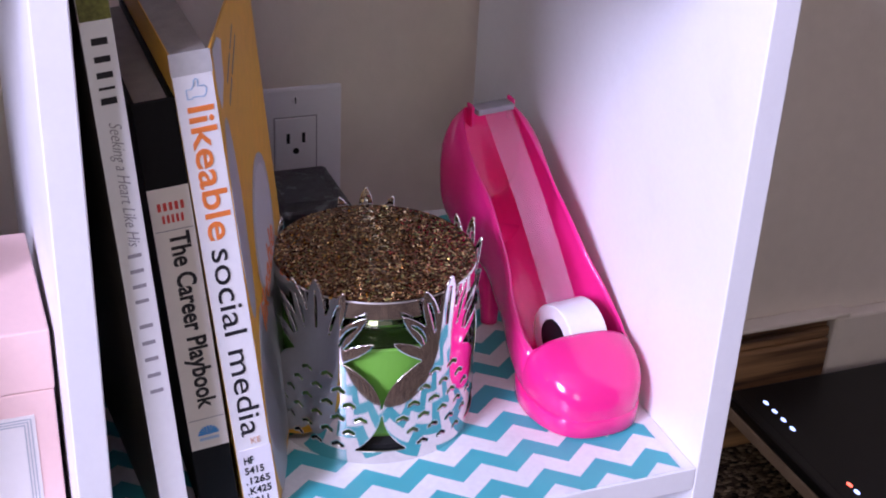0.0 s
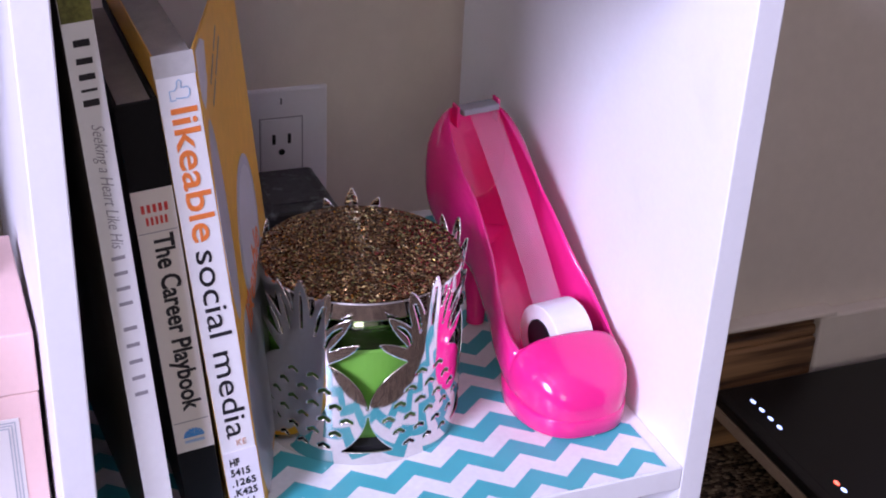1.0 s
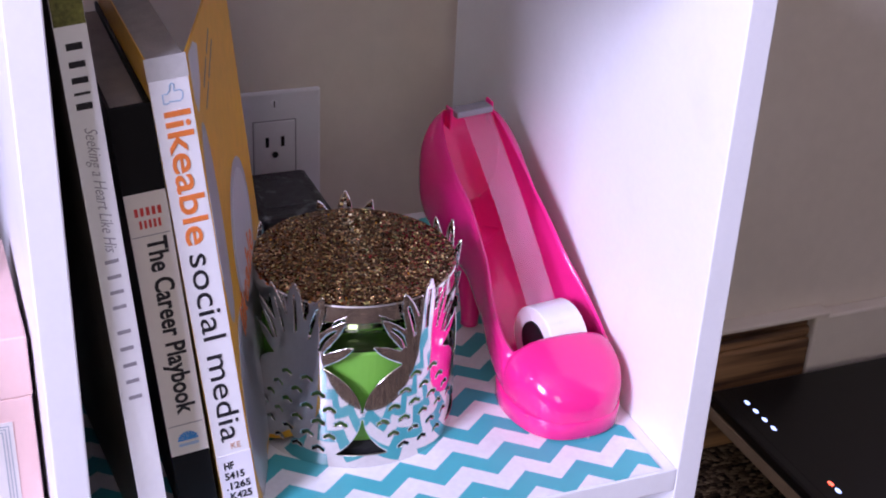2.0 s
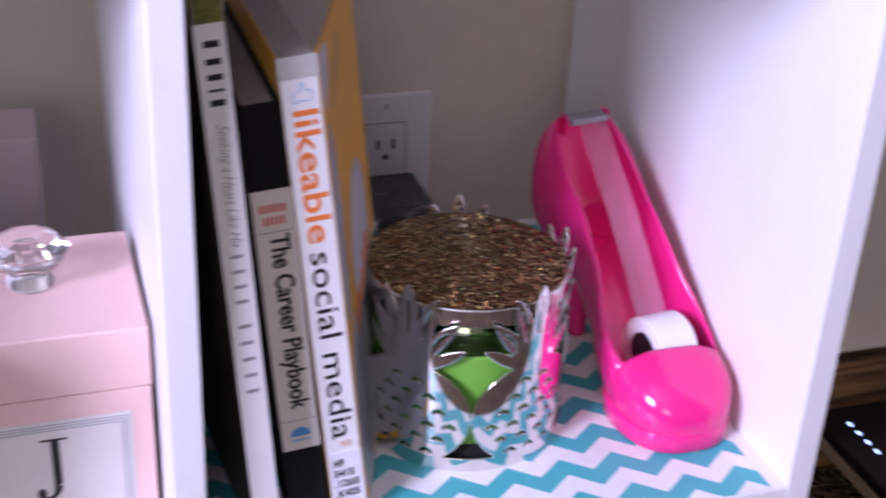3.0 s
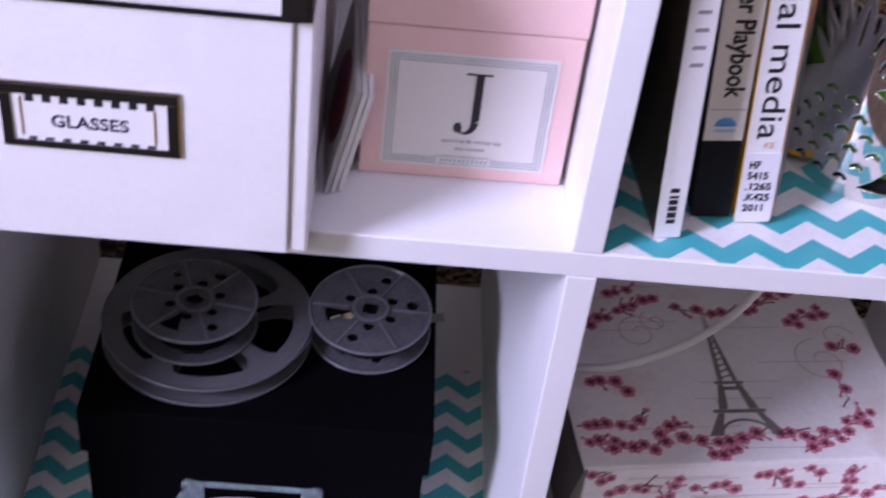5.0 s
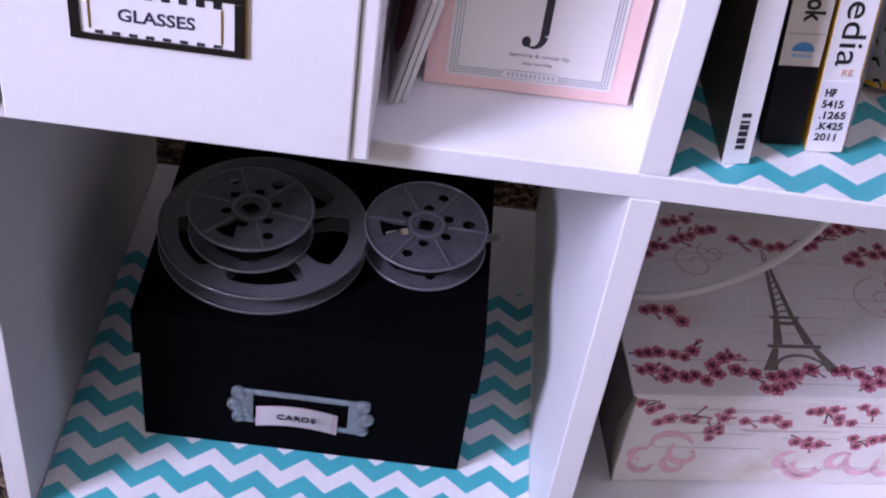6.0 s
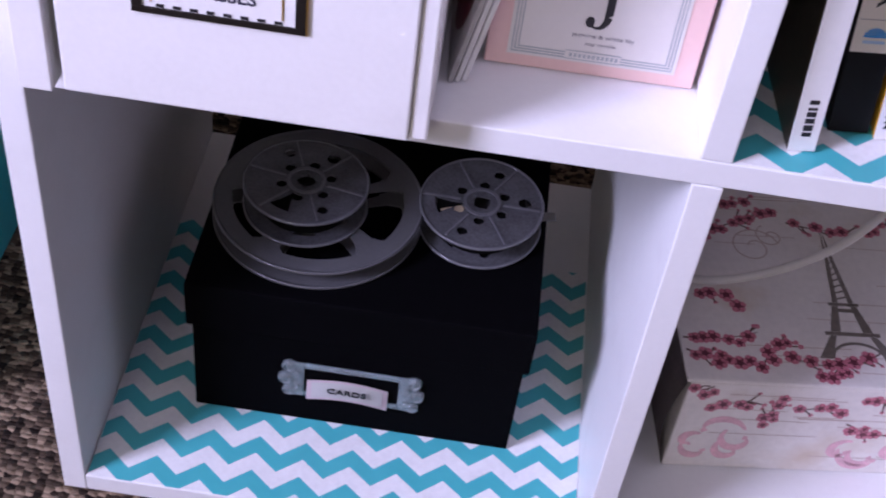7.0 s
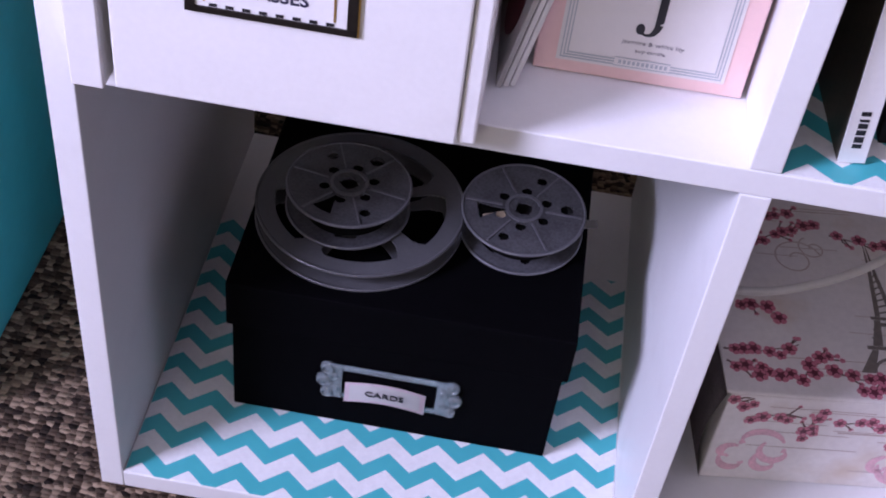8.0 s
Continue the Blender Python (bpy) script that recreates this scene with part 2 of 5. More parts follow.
def add_lathe(bm, profile, n=48, m=None, cap=True):
    """Turn a list of (radius, height) round z."""
    rings = []
    for r, z in profile:
        ring = []
        for i in range(n):
            a = 2 * math.pi * i / n
            p = Vector((r * math.cos(a), r * math.sin(a), z))
            ring.append(bm.verts.new(m @ p if m is not None else p))
        rings.append(ring)
    for a, b in zip(rings, rings[1:]):
        for i in range(n):
            bm.faces.new((a[i], a[(i + 1) % n], b[(i + 1) % n], b[i]))
    if cap:
        bm.faces.new(rings[0][::-1])
        bm.faces.new(rings[-1])
    return bm


def lathe(profile, n=48, m=None, cap=True):
    return add_lathe(bmesh.new(), profile, n, m, cap)


def add_poly(bm, points, z0=0.0, z1=0.0003, m=None):
    """A flat outline in x, y with a little thickness, placed by m."""
    low = [bm.verts.new(m @ Vector((x, y, z0)) if m is not None else (x, y, z0)) for x, y in points]
    top = [bm.verts.new(m @ Vector((x, y, z1)) if m is not None else (x, y, z1)) for x, y in points]
    bm.faces.new(top)
    bm.faces.new(low[::-1])
    k = len(points)
    for i in range(k):
        bm.faces.new((low[i], low[(i + 1) % k], top[(i + 1) % k], top[i]))
    return bm


def add_stroke(bm, points, widths, z0, z1, m):
    """A flat brush stroke along points, of the given widths."""
    left, right = [], []
    for i, (x, y) in enumerate(points):
        a, b = points[max(0, i - 1)], points[min(len(points) - 1, i + 1)]
        d = Vector((b[0] - a[0], b[1] - a[1]))
        d = d.normalized() if d.length else Vector((1, 0))
        w = widths[min(i, len(widths) - 1)] / 2
        left.append((x - d.y * w, y + d.x * w))
        right.append((x + d.y * w, y - d.x * w))
    rows = []
    for l, r in zip(left, right):
        rows.append([bm.verts.new(m @ Vector((*p, z))) for p, z in ((r, z0), (r, z1), (l, z1), (l, z0))])
    for p, q in zip(rows, rows[1:]):
        for k in range(4):
            bm.faces.new((p[k], q[k], q[(k + 1) % 4], p[(k + 1) % 4]))
    bm.faces.new(rows[0])
    bm.faces.new(rows[-1][::-1])
    return bm


def words(name, body, material, parent, m, width=None, height=None, extrude=0.00015, bold=0.0):
    """Raised lettering, centred on the pose m and fitted to a width and a height."""
    cu = bpy.data.curves.new(name, "FONT")
    cu.offset = bold
    cu.body, cu.align_x, cu.align_y, cu.extrude, cu.resolution_u = body, "CENTER", "CENTER", 0.01, 3
    tmp = new(name, cu)
    me = bpy.data.meshes.new_from_object(tmp)
    bpy.data.objects.remove(tmp)
    co = np.array([v.co[:] for v in me.vertices])
    lo, hi = co.min(0), co.max(0)
    mid, size = (lo + hi) / 2, hi - lo
    kx = width / size[0] if width else height / size[1]
    ky = height / size[1] if height else kx
    me.transform(m @ Matrix.Diagonal((kx, ky, extrude / 0.01, 1)) @ Matrix.Translation((-mid[0], -mid[1], 0)))
    me.materials.clear()
    me.materials.append(material)
    ob = new(name, me)
    ob.parent = parent
    return ob


def facing(x, y, z, turn=0.0):
    """The pose of print on a face that looks to -y: text's x is to the right, its y is up; turn in degrees."""
    return Matrix.Translation((x, y, z)) @ pose(0, 0, 0, 90, 0, 0) @ pose(0, 0, 0, 0, 0, turn)


def tube(name, points, radius, material, parent, label="", m=None):
    cu = bpy.data.curves.new(name, "CURVE")
    cu.dimensions, cu.bevel_depth, cu.bevel_resolution, cu.use_fill_caps = "3D", radius, 4, True
    sp = cu.splines.new("NURBS")
    sp.points.add(len(points) - 1)
    for p, q in zip(sp.points, points):
        p.co = (*q, 1)
    sp.use_endpoint_u, sp.order_u, sp.resolution_u = True, 4, 8
    tmp = new(name, cu)
    me = bpy.data.meshes.new_from_object(tmp)
    bpy.data.objects.remove(tmp)
    me.materials.clear()
    me.materials.append(material)
    for p in me.polygons:
        p.use_smooth = True
    ob = new(name, me)
    ob.parent = parent
    return tagged(ob, label)


# ---- the room ----
T, W, D = 0.0157, 0.33, 0.363
ZT = 2 * T + W
XL, XR = -T / 2 - W, T / 2 + W
NORTH = 0.44


def wood_material():
    m = mat("stained_wood_grain", (0.30, 0.15, 0.07), rough=0.6)
    nt, b = tree_of(m)
    co, mp = nt.nodes.new("ShaderNodeTexCoord"), nt.nodes.new("ShaderNodeMapping")
    mp.inputs["Scale"].default_value = (2.0, 40, 45)
    nt.links.new(co.outputs["Object"], mp.inputs["Vector"])
    no = nt.nodes.new("ShaderNodeTexNoise")
    no.inputs["Scale"].default_value, no.inputs["Detail"].default_value = 1.6, 6
    nt.links.new(mp.outputs[0], no.inputs["Vector"])
    ramp = nt.nodes.new("ShaderNodeValToRGB")
    e = ramp.color_ramp.elements
    e[0].position, e[0].color = 0.36, (0.05, 0.022, 0.010, 1)
    e[1].position, e[1].color = 0.64, (0.50, 0.27, 0.12, 1)
    nt.links.new(no.outputs["Fac"], ramp.inputs["Fac"])
    nt.links.new(ramp.outputs[0], b.inputs["Base Color"])
    return m


STAIN = wood_material()
solid("floor", box(ROOM_W, ROOM_E, ROOM_S, NORTH, -0.1, 0.0), CARPET, "brown and black flecked loop carpet", "carpet")
solid("wall_north", box(ROOM_W - 0.1, ROOM_E + 0.1, NORTH, NORTH + 0.1, -0.1, ROOM_H), WALL, "beige painted wall behind the shelf", "wall")
_bm = bmesh.new()
_l, _r, _b, _t = WIN2_X - WIN2_W / 2, WIN2_X + WIN2_W / 2, WIN2_Z - WIN2_H / 2, WIN2_Z + WIN2_H / 2
add_box(_bm, ROOM_W - 0.1, _l, ROOM_S - 0.1, ROOM_S, -0.1, ROOM_H)
add_box(_bm, _r, ROOM_E + 0.1, ROOM_S - 0.1, ROOM_S, -0.1, ROOM_H)
add_box(_bm, _l, _r, ROOM_S - 0.1, ROOM_S, -0.1, _b)
add_box(_bm, _l, _r, ROOM_S - 0.1, ROOM_S, _t, ROOM_H)
solid("wall_south", _bm, UNSEEN_WALL, "unseen wall with a window, darkened to cut bounced light", "wall")
solid("wall_east", box(ROOM_E, ROOM_E + 0.1, ROOM_S, NORTH, -0.1, ROOM_H), UNSEEN_WALL, "unseen side wall, darkened to cut bounced light", "wall")
solid("ceiling", box(ROOM_W - 0.1, ROOM_E + 0.1, ROOM_S - 0.1, NORTH + 0.1, ROOM_H, ROOM_H + 0.1), CEIL, "plain ceiling", "ceiling")
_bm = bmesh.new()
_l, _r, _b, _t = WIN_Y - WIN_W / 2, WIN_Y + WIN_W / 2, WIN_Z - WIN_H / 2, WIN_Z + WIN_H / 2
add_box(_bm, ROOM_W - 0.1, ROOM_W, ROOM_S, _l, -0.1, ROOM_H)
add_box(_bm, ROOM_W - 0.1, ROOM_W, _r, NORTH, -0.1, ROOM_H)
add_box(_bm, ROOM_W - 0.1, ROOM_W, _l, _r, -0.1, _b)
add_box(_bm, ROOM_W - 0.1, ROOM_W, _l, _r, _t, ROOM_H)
solid("wall_west", _bm, UNSEEN_WALL, "unseen wall with a window, darkened to cut bounced light", "wall")
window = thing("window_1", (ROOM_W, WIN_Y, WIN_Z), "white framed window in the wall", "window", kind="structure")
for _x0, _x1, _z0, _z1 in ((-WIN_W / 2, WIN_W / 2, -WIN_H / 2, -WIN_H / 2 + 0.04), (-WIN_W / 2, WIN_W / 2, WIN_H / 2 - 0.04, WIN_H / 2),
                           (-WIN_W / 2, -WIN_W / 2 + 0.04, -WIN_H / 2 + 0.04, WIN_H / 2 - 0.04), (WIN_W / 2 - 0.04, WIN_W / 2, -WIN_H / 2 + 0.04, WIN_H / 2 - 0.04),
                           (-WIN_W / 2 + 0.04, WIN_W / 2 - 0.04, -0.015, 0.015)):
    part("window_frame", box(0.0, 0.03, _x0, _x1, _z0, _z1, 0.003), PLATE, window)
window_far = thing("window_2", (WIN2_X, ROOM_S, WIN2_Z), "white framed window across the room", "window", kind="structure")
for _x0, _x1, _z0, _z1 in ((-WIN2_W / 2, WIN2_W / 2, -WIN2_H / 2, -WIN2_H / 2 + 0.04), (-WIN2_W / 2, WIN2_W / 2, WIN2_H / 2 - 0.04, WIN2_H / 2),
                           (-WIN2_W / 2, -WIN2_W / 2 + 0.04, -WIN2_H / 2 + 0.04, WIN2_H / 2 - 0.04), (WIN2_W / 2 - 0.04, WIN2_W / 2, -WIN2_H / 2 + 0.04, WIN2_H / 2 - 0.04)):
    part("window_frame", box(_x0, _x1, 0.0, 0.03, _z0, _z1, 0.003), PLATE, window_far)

_bm = box(0.20, 0.788, 0.424, NORTH, 0.0, 0.119, 0.003)
add_box(_bm, 0.20, 0.788, 0.427, NORTH, 0.1195, 0.132, 0.003)
add_box(_bm, 0.20, 0.786, 0.430, NORTH, 0.1325, 0.1445, 0.002)
solid("baseboard", _bm, STAIN, "rough stained wooden baseboard with a cut end", "baseboard")
solid("baseboard_painted", box(0.7886, 2.6, 0.422, NORTH, 0.0, 0.1445, 0.003), WALL, "beige painted baseboard on the wall", "baseboard")
_bm = box(0.30, 0.805, 0.420, NORTH, 0.1450, 0.1500, 0.0015)
solid("trim", _bm, WALL, "beige painted ledge strip over the baseboard", "trim")

# ---- the shelf ----
shelf = thing("cube_shelf", (0, 0, 0), "white melamine cube shelf with open back on the carpet", "shelf")
EDGE = 0.0008
part("side_panel", box(XL - T, XL - 0.0002, 0, D, 0.0005, 2 * ZT - T, EDGE), WHITE_BOARD, shelf)
part("side_panel", box(XR + 0.0002, XR + T, 0, D, 0.0005, 2 * ZT - T, EDGE), WHITE_BOARD, shelf)
for _z in (0.0005, ZT - T, 2 * (ZT - T)):
    part("board", box(XL, XR, 0.0002, D - 0.0005, _z, _z + T - 0.0002, EDGE), WHITE_BOARD, shelf)
for _z in (T, ZT):
    part("divider", box(-T / 2, T / 2, 0.0, D, _z + 0.0003, _z + W - 0.0003, EDGE), WHITE_BOARD, shelf)

CHEVRON = chevron_material("chevron_paper", 0.0330, 0.0300, 0.0135, 0.0045, -0.0023)
CHEVRON_LOW = chevron_material("chevron_paper_low", 0.0324, 0.0286, 0.0132, -0.3442, -0.0034)
solid("shelf_liner", box(T / 2 + 0.0005, 0.3285, 0.0014, 0.35, ZT, ZT + 0.0005), CHEVRON, "teal and white chevron shelf paper on the board", "shelf liner", kind="thing")
solid("shelf_liner", box(XL + 0.001, -T / 2 - 0.001, 0.0008, 0.257, T + 0.0004, T + 0.0009), CHEVRON_LOW, "teal and white chevron shelf paper on the bottom board", "shelf liner", kind="thing")
for _o in bpy.data.objects:
    if _o.name.startswith("shelf_liner"):
        del _o["kind"]
TOP = ZT + 0.0006
LOW = T + 0.001

# ---- the outlet and what is plugged in ----
outlet = thing("wall_outlet", (0.2150, NORTH, 0.388), "white plastic wall outlet with a smooth cover plate", "outlet")
part("cover_plate", box(-0.0390, 0.0390, -0.005, 0, -0.0585, 0.0590, 0.0025), PLATE, outlet)
part("receptacle", box(-0.0168, 0.0168, -0.0065, -0.0051, -0.0335, 0.0335, 0.0006), PLATE, outlet)
for _dz in (0.010, -0.024):
    for _x in (-0.0064, 0.0064):
        part("slot", box(_x - 0.0014, _x + 0.0014, -0.0068, -0.0062, _dz + 0.002, _dz + 0.0105), DARK, outlet)
    part("ground_hole", lathe([(0.0026, 0), (0.0026, 0.0008)], 16, facing(0, -0.0062, _dz - 0.005)), DARK, outlet)
part("screw", lathe([(0.0030, 0), (0.0027, 0.0009)], 16, facing(0, -0.005, 0.0484)), PLATE, outlet)
part("screw_slot", box(-0.0005, 0.0005, -0.0062, -0.0055, 0.0458, 0.0510), DARK, outlet)
for _x0, _x1, _z0, _z1 in ((-0.0180, -0.0170, -0.0345, 0.0345), (0.0170, 0.0180, -0.0345, 0.0345), (-0.0170, 0.0170, 0.0337, 0.0345), (-0.0170, 0.0170, -0.0345, -0.0337)):
    part("seam", box(_x0, _x1, -0.0054, -0.0049, _z0, _z1), GREY_INK, outlet)
adapter = thing("power_adapter", (0.213, 0.433, 0.359), "black power adapter plugged into the outlet", "adapter")
part("housing", box(-0.032, 0.0250, -0.088, -0.004, -0.018, 0.022, 0.004), mat("scuffed_black_plastic", (0.020, 0.021, 0.025), 0.35, vary=0.8, scale=110, bump=0.4, dirt=0.85, dirt_color=(0.26, 0.29, 0.31)), adapter, "scuffed black plastic")
part("rating_plate", box(-0.024, 0.014, -0.070, -0.022, 0.0221, 0.0224), mat("worn_grey_print", (0.035, 0.037, 0.042), 0.3, vary=0.9, scale=160, dirt=0.8, dirt_color=(0.30, 0.33, 0.34)), adapter)
part("prong", box(-0.0075, -0.0055, -0.003, 0.0007, -0.004, 0.004), NICKEL, adapter)
part("prong", box(0.0055, 0.0075, -0.003, 0.0007, -0.004, 0.004), NICKEL, adapter)

# ---- right of the shelf ----
board = thing("low_stand", (0.660, 0.14, 0.0), "low beige board stand under the black console", "stand")
part("top_board", box(-0.003, 0.40, 0, 0.272, 0.0605, 0.0745, 0.002), CARD, board, "beige board with worn edges")
part("plinth", box(0.07, 0.34, 0.05, 0.25, 0.0005, 0.060, 0.002), BLACK, board, "dark plinth set back under the board")
console = thing("game_console", (0.656, 0.14, 0.0750), "thin flat black electronic box with small lit lights", "console")
part("housing", box(0, 0.40, 0, 0.270, 0, 0.0130, 0.0035), BLACK, console)
part("seam", box(0.012, 0.0126, 0.006, 0.264, 0.0128, 0.0132), DARK, console)
LED_BLUE, LED_RED = glow_material("white_led", (0.36, 0.46, 1.0), 2.6), glow_material("red_led", (1.0, 0.08, 0.03), 2.6)
for _y, _m in ((0.2390, LED_BLUE), (0.2235, LED_BLUE), (0.2080, LED_BLUE), (0.1925, LED_BLUE), (0.1010, LED_RED), (0.0900, LED_BLUE)):
    part("indicator_light", lathe([(0.0026, 0), (0.0026, 0.0006)], 14, Matrix.Translation((0.0290, _y, 0.0128)) @ Matrix.Diagonal((0.8, 1.5, 1, 1))), _m, console)

teal = thing("teal_cabinet", (-0.464, 0.0, 0.0), "teal painted cabinet standing on the carpet", "cabinet")
part("body", box(-0.42, 0, 0.03, 0.42, 0.0005, 0.60, 0.004), TEAL, teal)
part("top", box(-0.425, 0.004, 0.025, 0.425, 0.6005, 0.62, 0.003), TEAL, teal)

# ---- books ----
SPINE = Matrix(((0, 1, 0, 0), (0, 0, -1, 0), (-1, 0, 0, 0), (0, 0, 0, 1)))


def on_spine(x, z, y=-0.0002):
    return Matrix.Translation((x, y, z)) @ SPINE


def book(name, at, lean, t, deep, h, label, spine, cover, hard=False, turn=0.0):
    """A book standing on its tail, its spine to -y."""
    ob = thing(name, pose(*at) @ pose(0, 0, 0, 0, 0, turn) @ pose(0, 0, 0, 0, -lean, 0), label, "book", "books on the shelf")
    c = 0.0022 if hard else 0.0008
    part("page_block", box(c, t - c, c, deep - 0.004, 0.001 + c, h - (0.004 if hard else 0.0006)), PAGES, ob)
    part("spine", box(0, t, 0, c, 0, h, min(0.0006, c * 0.4)), spine, ob)
    part("back_cover", box(0, c * 0.92, c * 1.02, deep, 0, h, c * 0.3), cover, ob)
    return ob, c


def bars(name, spots, material, parent, place, h):
    for x0, x1 in spots:
        bm = add_poly(bmesh.new(), [(x0, -h / 2), (x1, -h / 2), (x1, h / 2), (x0, h / 2)], 0, 0.00015, place)
        part(name, bm, material, parent)


# thin white workbook
wb, _c = book("paperback_book", (0.0352, 0.016, TOP), 4.6, 0.0136, 0.20, 0.306, "white softcover workbook with a worn glossy spine", WHITE_PAPER, DARK_PHOTO, turn=4.5)
part("front_cover", box(0.0128, 0.0136, 0.0009, 0.2, 0, 0.306), WHITE_PAPER, wb)
part("picture", box(0.0002, 0.0134, -0.0002, 0.0, 0.288, 0.3055), PICTURE, wb)
bars("title_bar", [(-0.0165, -0.0135), (-0.0085, -0.0058), (-0.0015, 0.0012), (0.0052, 0.0064), (0.0100, 0.0130)], INK, wb, on_spine(0.0070, 0.2640), 0.0068)
words("subtitle", "Seeking a Heart Like His", GREY_INK, wb, on_spine(0.0070, 0.2120) @ Matrix(((1, 0.35, 0, 0), (0, 1, 0, 0), (0, 0, 1, 0), (0, 0, 0, 1))), 0.0600, 0.0070, bold=-0.012)
bars("author_bar", [(-0.041 + 0.0080 * k, -0.0392 + 0.0080 * k) for k in range(4)] + [(-0.0035 + 0.0092 * k, -0.0015 + 0.0092 * k) for k in range(5)], GREY_INK, wb, on_spine(0.0070, 0.1370), 0.0062)
bars("publisher_mark", [(-0.011, -0.0085), (-0.0065, -0.005), (-0.004, -0.001), (0, 0.003), (0.004, 0.0075), (0.0085, 0.011)], INK, wb, on_spine(0.0070, 0.0205), 0.0045)

# hardback in a black jacket
hb, _c = book("hardback_book", (0.0570, 0.0365, TOP), 5.6, 0.0200, 0.155, 0.242, "black hardback book with a cream title panel", BLACK_COVER, BLACK_COVER, True)
part("front_cover", box(0.018, 0.02, 0.0023, 0.155, 0, 0.242, 0.0006), BLACK_COVER, hb)
part("title_panel", box(0.0003, 0.0197, -0.0003, 0.0, 0.0485, 0.199), CREAM, hb)
words("title", "The Career Playbook", INK, hb, on_spine(0.0105, 0.1245, -0.0004), 0.102, 0.0128, bold=0.024)
bars("author_bar", [(-0.0066 + 0.0027 * k, -0.0050 + 0.0027 * k) for k in range(5)], RED_INK, hb, Matrix.Translation((0.0105, -0.0004, 0.1895)) @ pose(0, 0, 0, 90), 0.0042)
bars("author_bar", [(-0.0052 + 0.0022 * k, -0.0040 + 0.0022 * k) for k in range(5)], RED_INK, hb, Matrix.Translation((0.0105, -0.0004, 0.1830)) @ pose(0, 0, 0, 90), 0.0042)
bars("rule", [(-0.0088, 0.0088)], GREY_INK, hb, Matrix.Translation((0.0100, -0.0004, 0.1770)) @ pose(0, 0, 0, 90), 0.0004)
bars("rule", [(-0.0088, 0.0088)], GREY_INK, hb, Matrix.Translation((0.0100, -0.0004, 0.0670)) @ pose(0, 0, 0, 90), 0.0004)
_bm = bmesh.new()
for _k in range(9):
    _a = math.pi * (_k + 0.5) / 9
    add_poly(_bm, [(0, -0.001), (0.0052 * math.cos(_a - 0.14), 0.0052 * math.sin(_a - 0.14) - 0.001), (0.0056 * math.cos(_a + 0.14), 0.0056 * math.sin(_a + 0.14) - 0.001)], 0, 0.00015, facing(0.0102, -0.0004, 0.0580))
part("sun_mark", _bm, BLUE_INK, hb)
bars("sun_rule", [(-0.0050, 0.0050)], mat("pale_blue_ink", (0.35, 0.5, 0.7)), hb, Matrix.Translation((0.0102, -0.0004, 0.0545)) @ pose(0, 0, 0, 90), 0.0016)

# library paperback with a sprung cover
LIK_H = 0.2645
lb, _c = book("library_book", (0.0800, 0.0350, TOP), 6.3, 0.0180, 0.152, LIK_H, "worn white library paperback with an orange front cover sprung open", WHITE_PAPER, ORANGE_COVER)
_hinge = Matrix.Translation((0.0176, 0.0008, 0)) @ pose(0, 0, 0, 0, 0, -19)
part("front_cover", box(0, 0.0011, 0, 0.149, 0, LIK_H, 0.0003, _hinge), ORANGE_COVER, lb, "glossy orange cover with pale bubbles")
part("spine_tape", box(-0.0004, 0.0184, -0.0004, 0.0, LIK_H - 0.0105, LIK_H + 0.0003, 0.0001), GREY_PAPER, lb, "grey worn tape over the spine head")
part("call_label", box(0.0002, 0.0182, -0.0003, 0.0, 0.002, 0.044), mat("label_paper", (0.78, 0.76, 0.80), 0.4, vary=0.02), lb)
words("title", "likeable", ORANGE_INK, lb, on_spine(0.0103, 0.2040), 0.0690, 0.0122, bold=0.012)
words("title", "social media", INK, lb, on_spine(0.0098, 0.1085), 0.1120, 0.0114)
words("call_mark", "KE", mat("pale_orange_ink", (0.72, 0.45, 0.33)), lb, Matrix.Translation((0.011, -0.0003, 0.0490)) @ pose(0, 0, 0, 90), 0.0052, 0.0036)
for _k, _s in enumerate(("HF", "5415", ".1265", ".K425", "2011")):
    words("call_number", _s, INK, lb, facing(0.0035 + 0.0011 * len(_s), -0.0005, 0.0370 - 0.0068 * _k), 0.0026 * len(_s), 0.0046, bold=0.02)
_bm = bmesh.new()
_th = [(-.0046, -.0040), (-.0022, -.0040), (-.0022, -.0032), (.0030, -.0036), (.0042, -.0022), (.0046, .0002), (.0036, .0016), (.0008, .0016), (.0012, .0046), (.0002, .0054), (-.0008, .0044), (-.0010, .0022), (-.0024, .0006), (-.0046, .0006), (-.0046, -.0040)]
add_stroke(_bm, _th, [0.0005], 0, 0.00015, facing(0.0098, -0.0002, LIK_H - 0.0180))
part("thumb_mark", _bm, mat("pale_blue_line", (0.30, 0.48, 0.66)), lb)
# prints on the orange cover
COVER = _hinge @ Matrix.Translation((0.0011, 0, 0)) @ Matrix(((0, 0, 1, 0), (1, 0, 0, 0), (0, 1, 0, 0), (0, 0, 0, 1)))
_bm = bmesh.new()
for _cx, _cz, _rx, _rz in ((0.082, 0.128, 0.040, 0.042), (0.012, 0.170, 0.013, 0.055), (0.075, 0.058, 0.072, 0.056), (0.030, 0.050, 0.029, 0.060)):
    add_poly(_bm, [(_cx + _rx * math.cos(a / 20 * math.pi), _cz + _rz * math.sin(a / 20 * math.pi)) for a in range(40)], 0, 0.0002, COVER)
part("bubble_print", _bm, mat("grey_bubble", (0.46, 0.46, 0.48), 0.35, vary=0.06), lb)
_bm = bmesh.new()
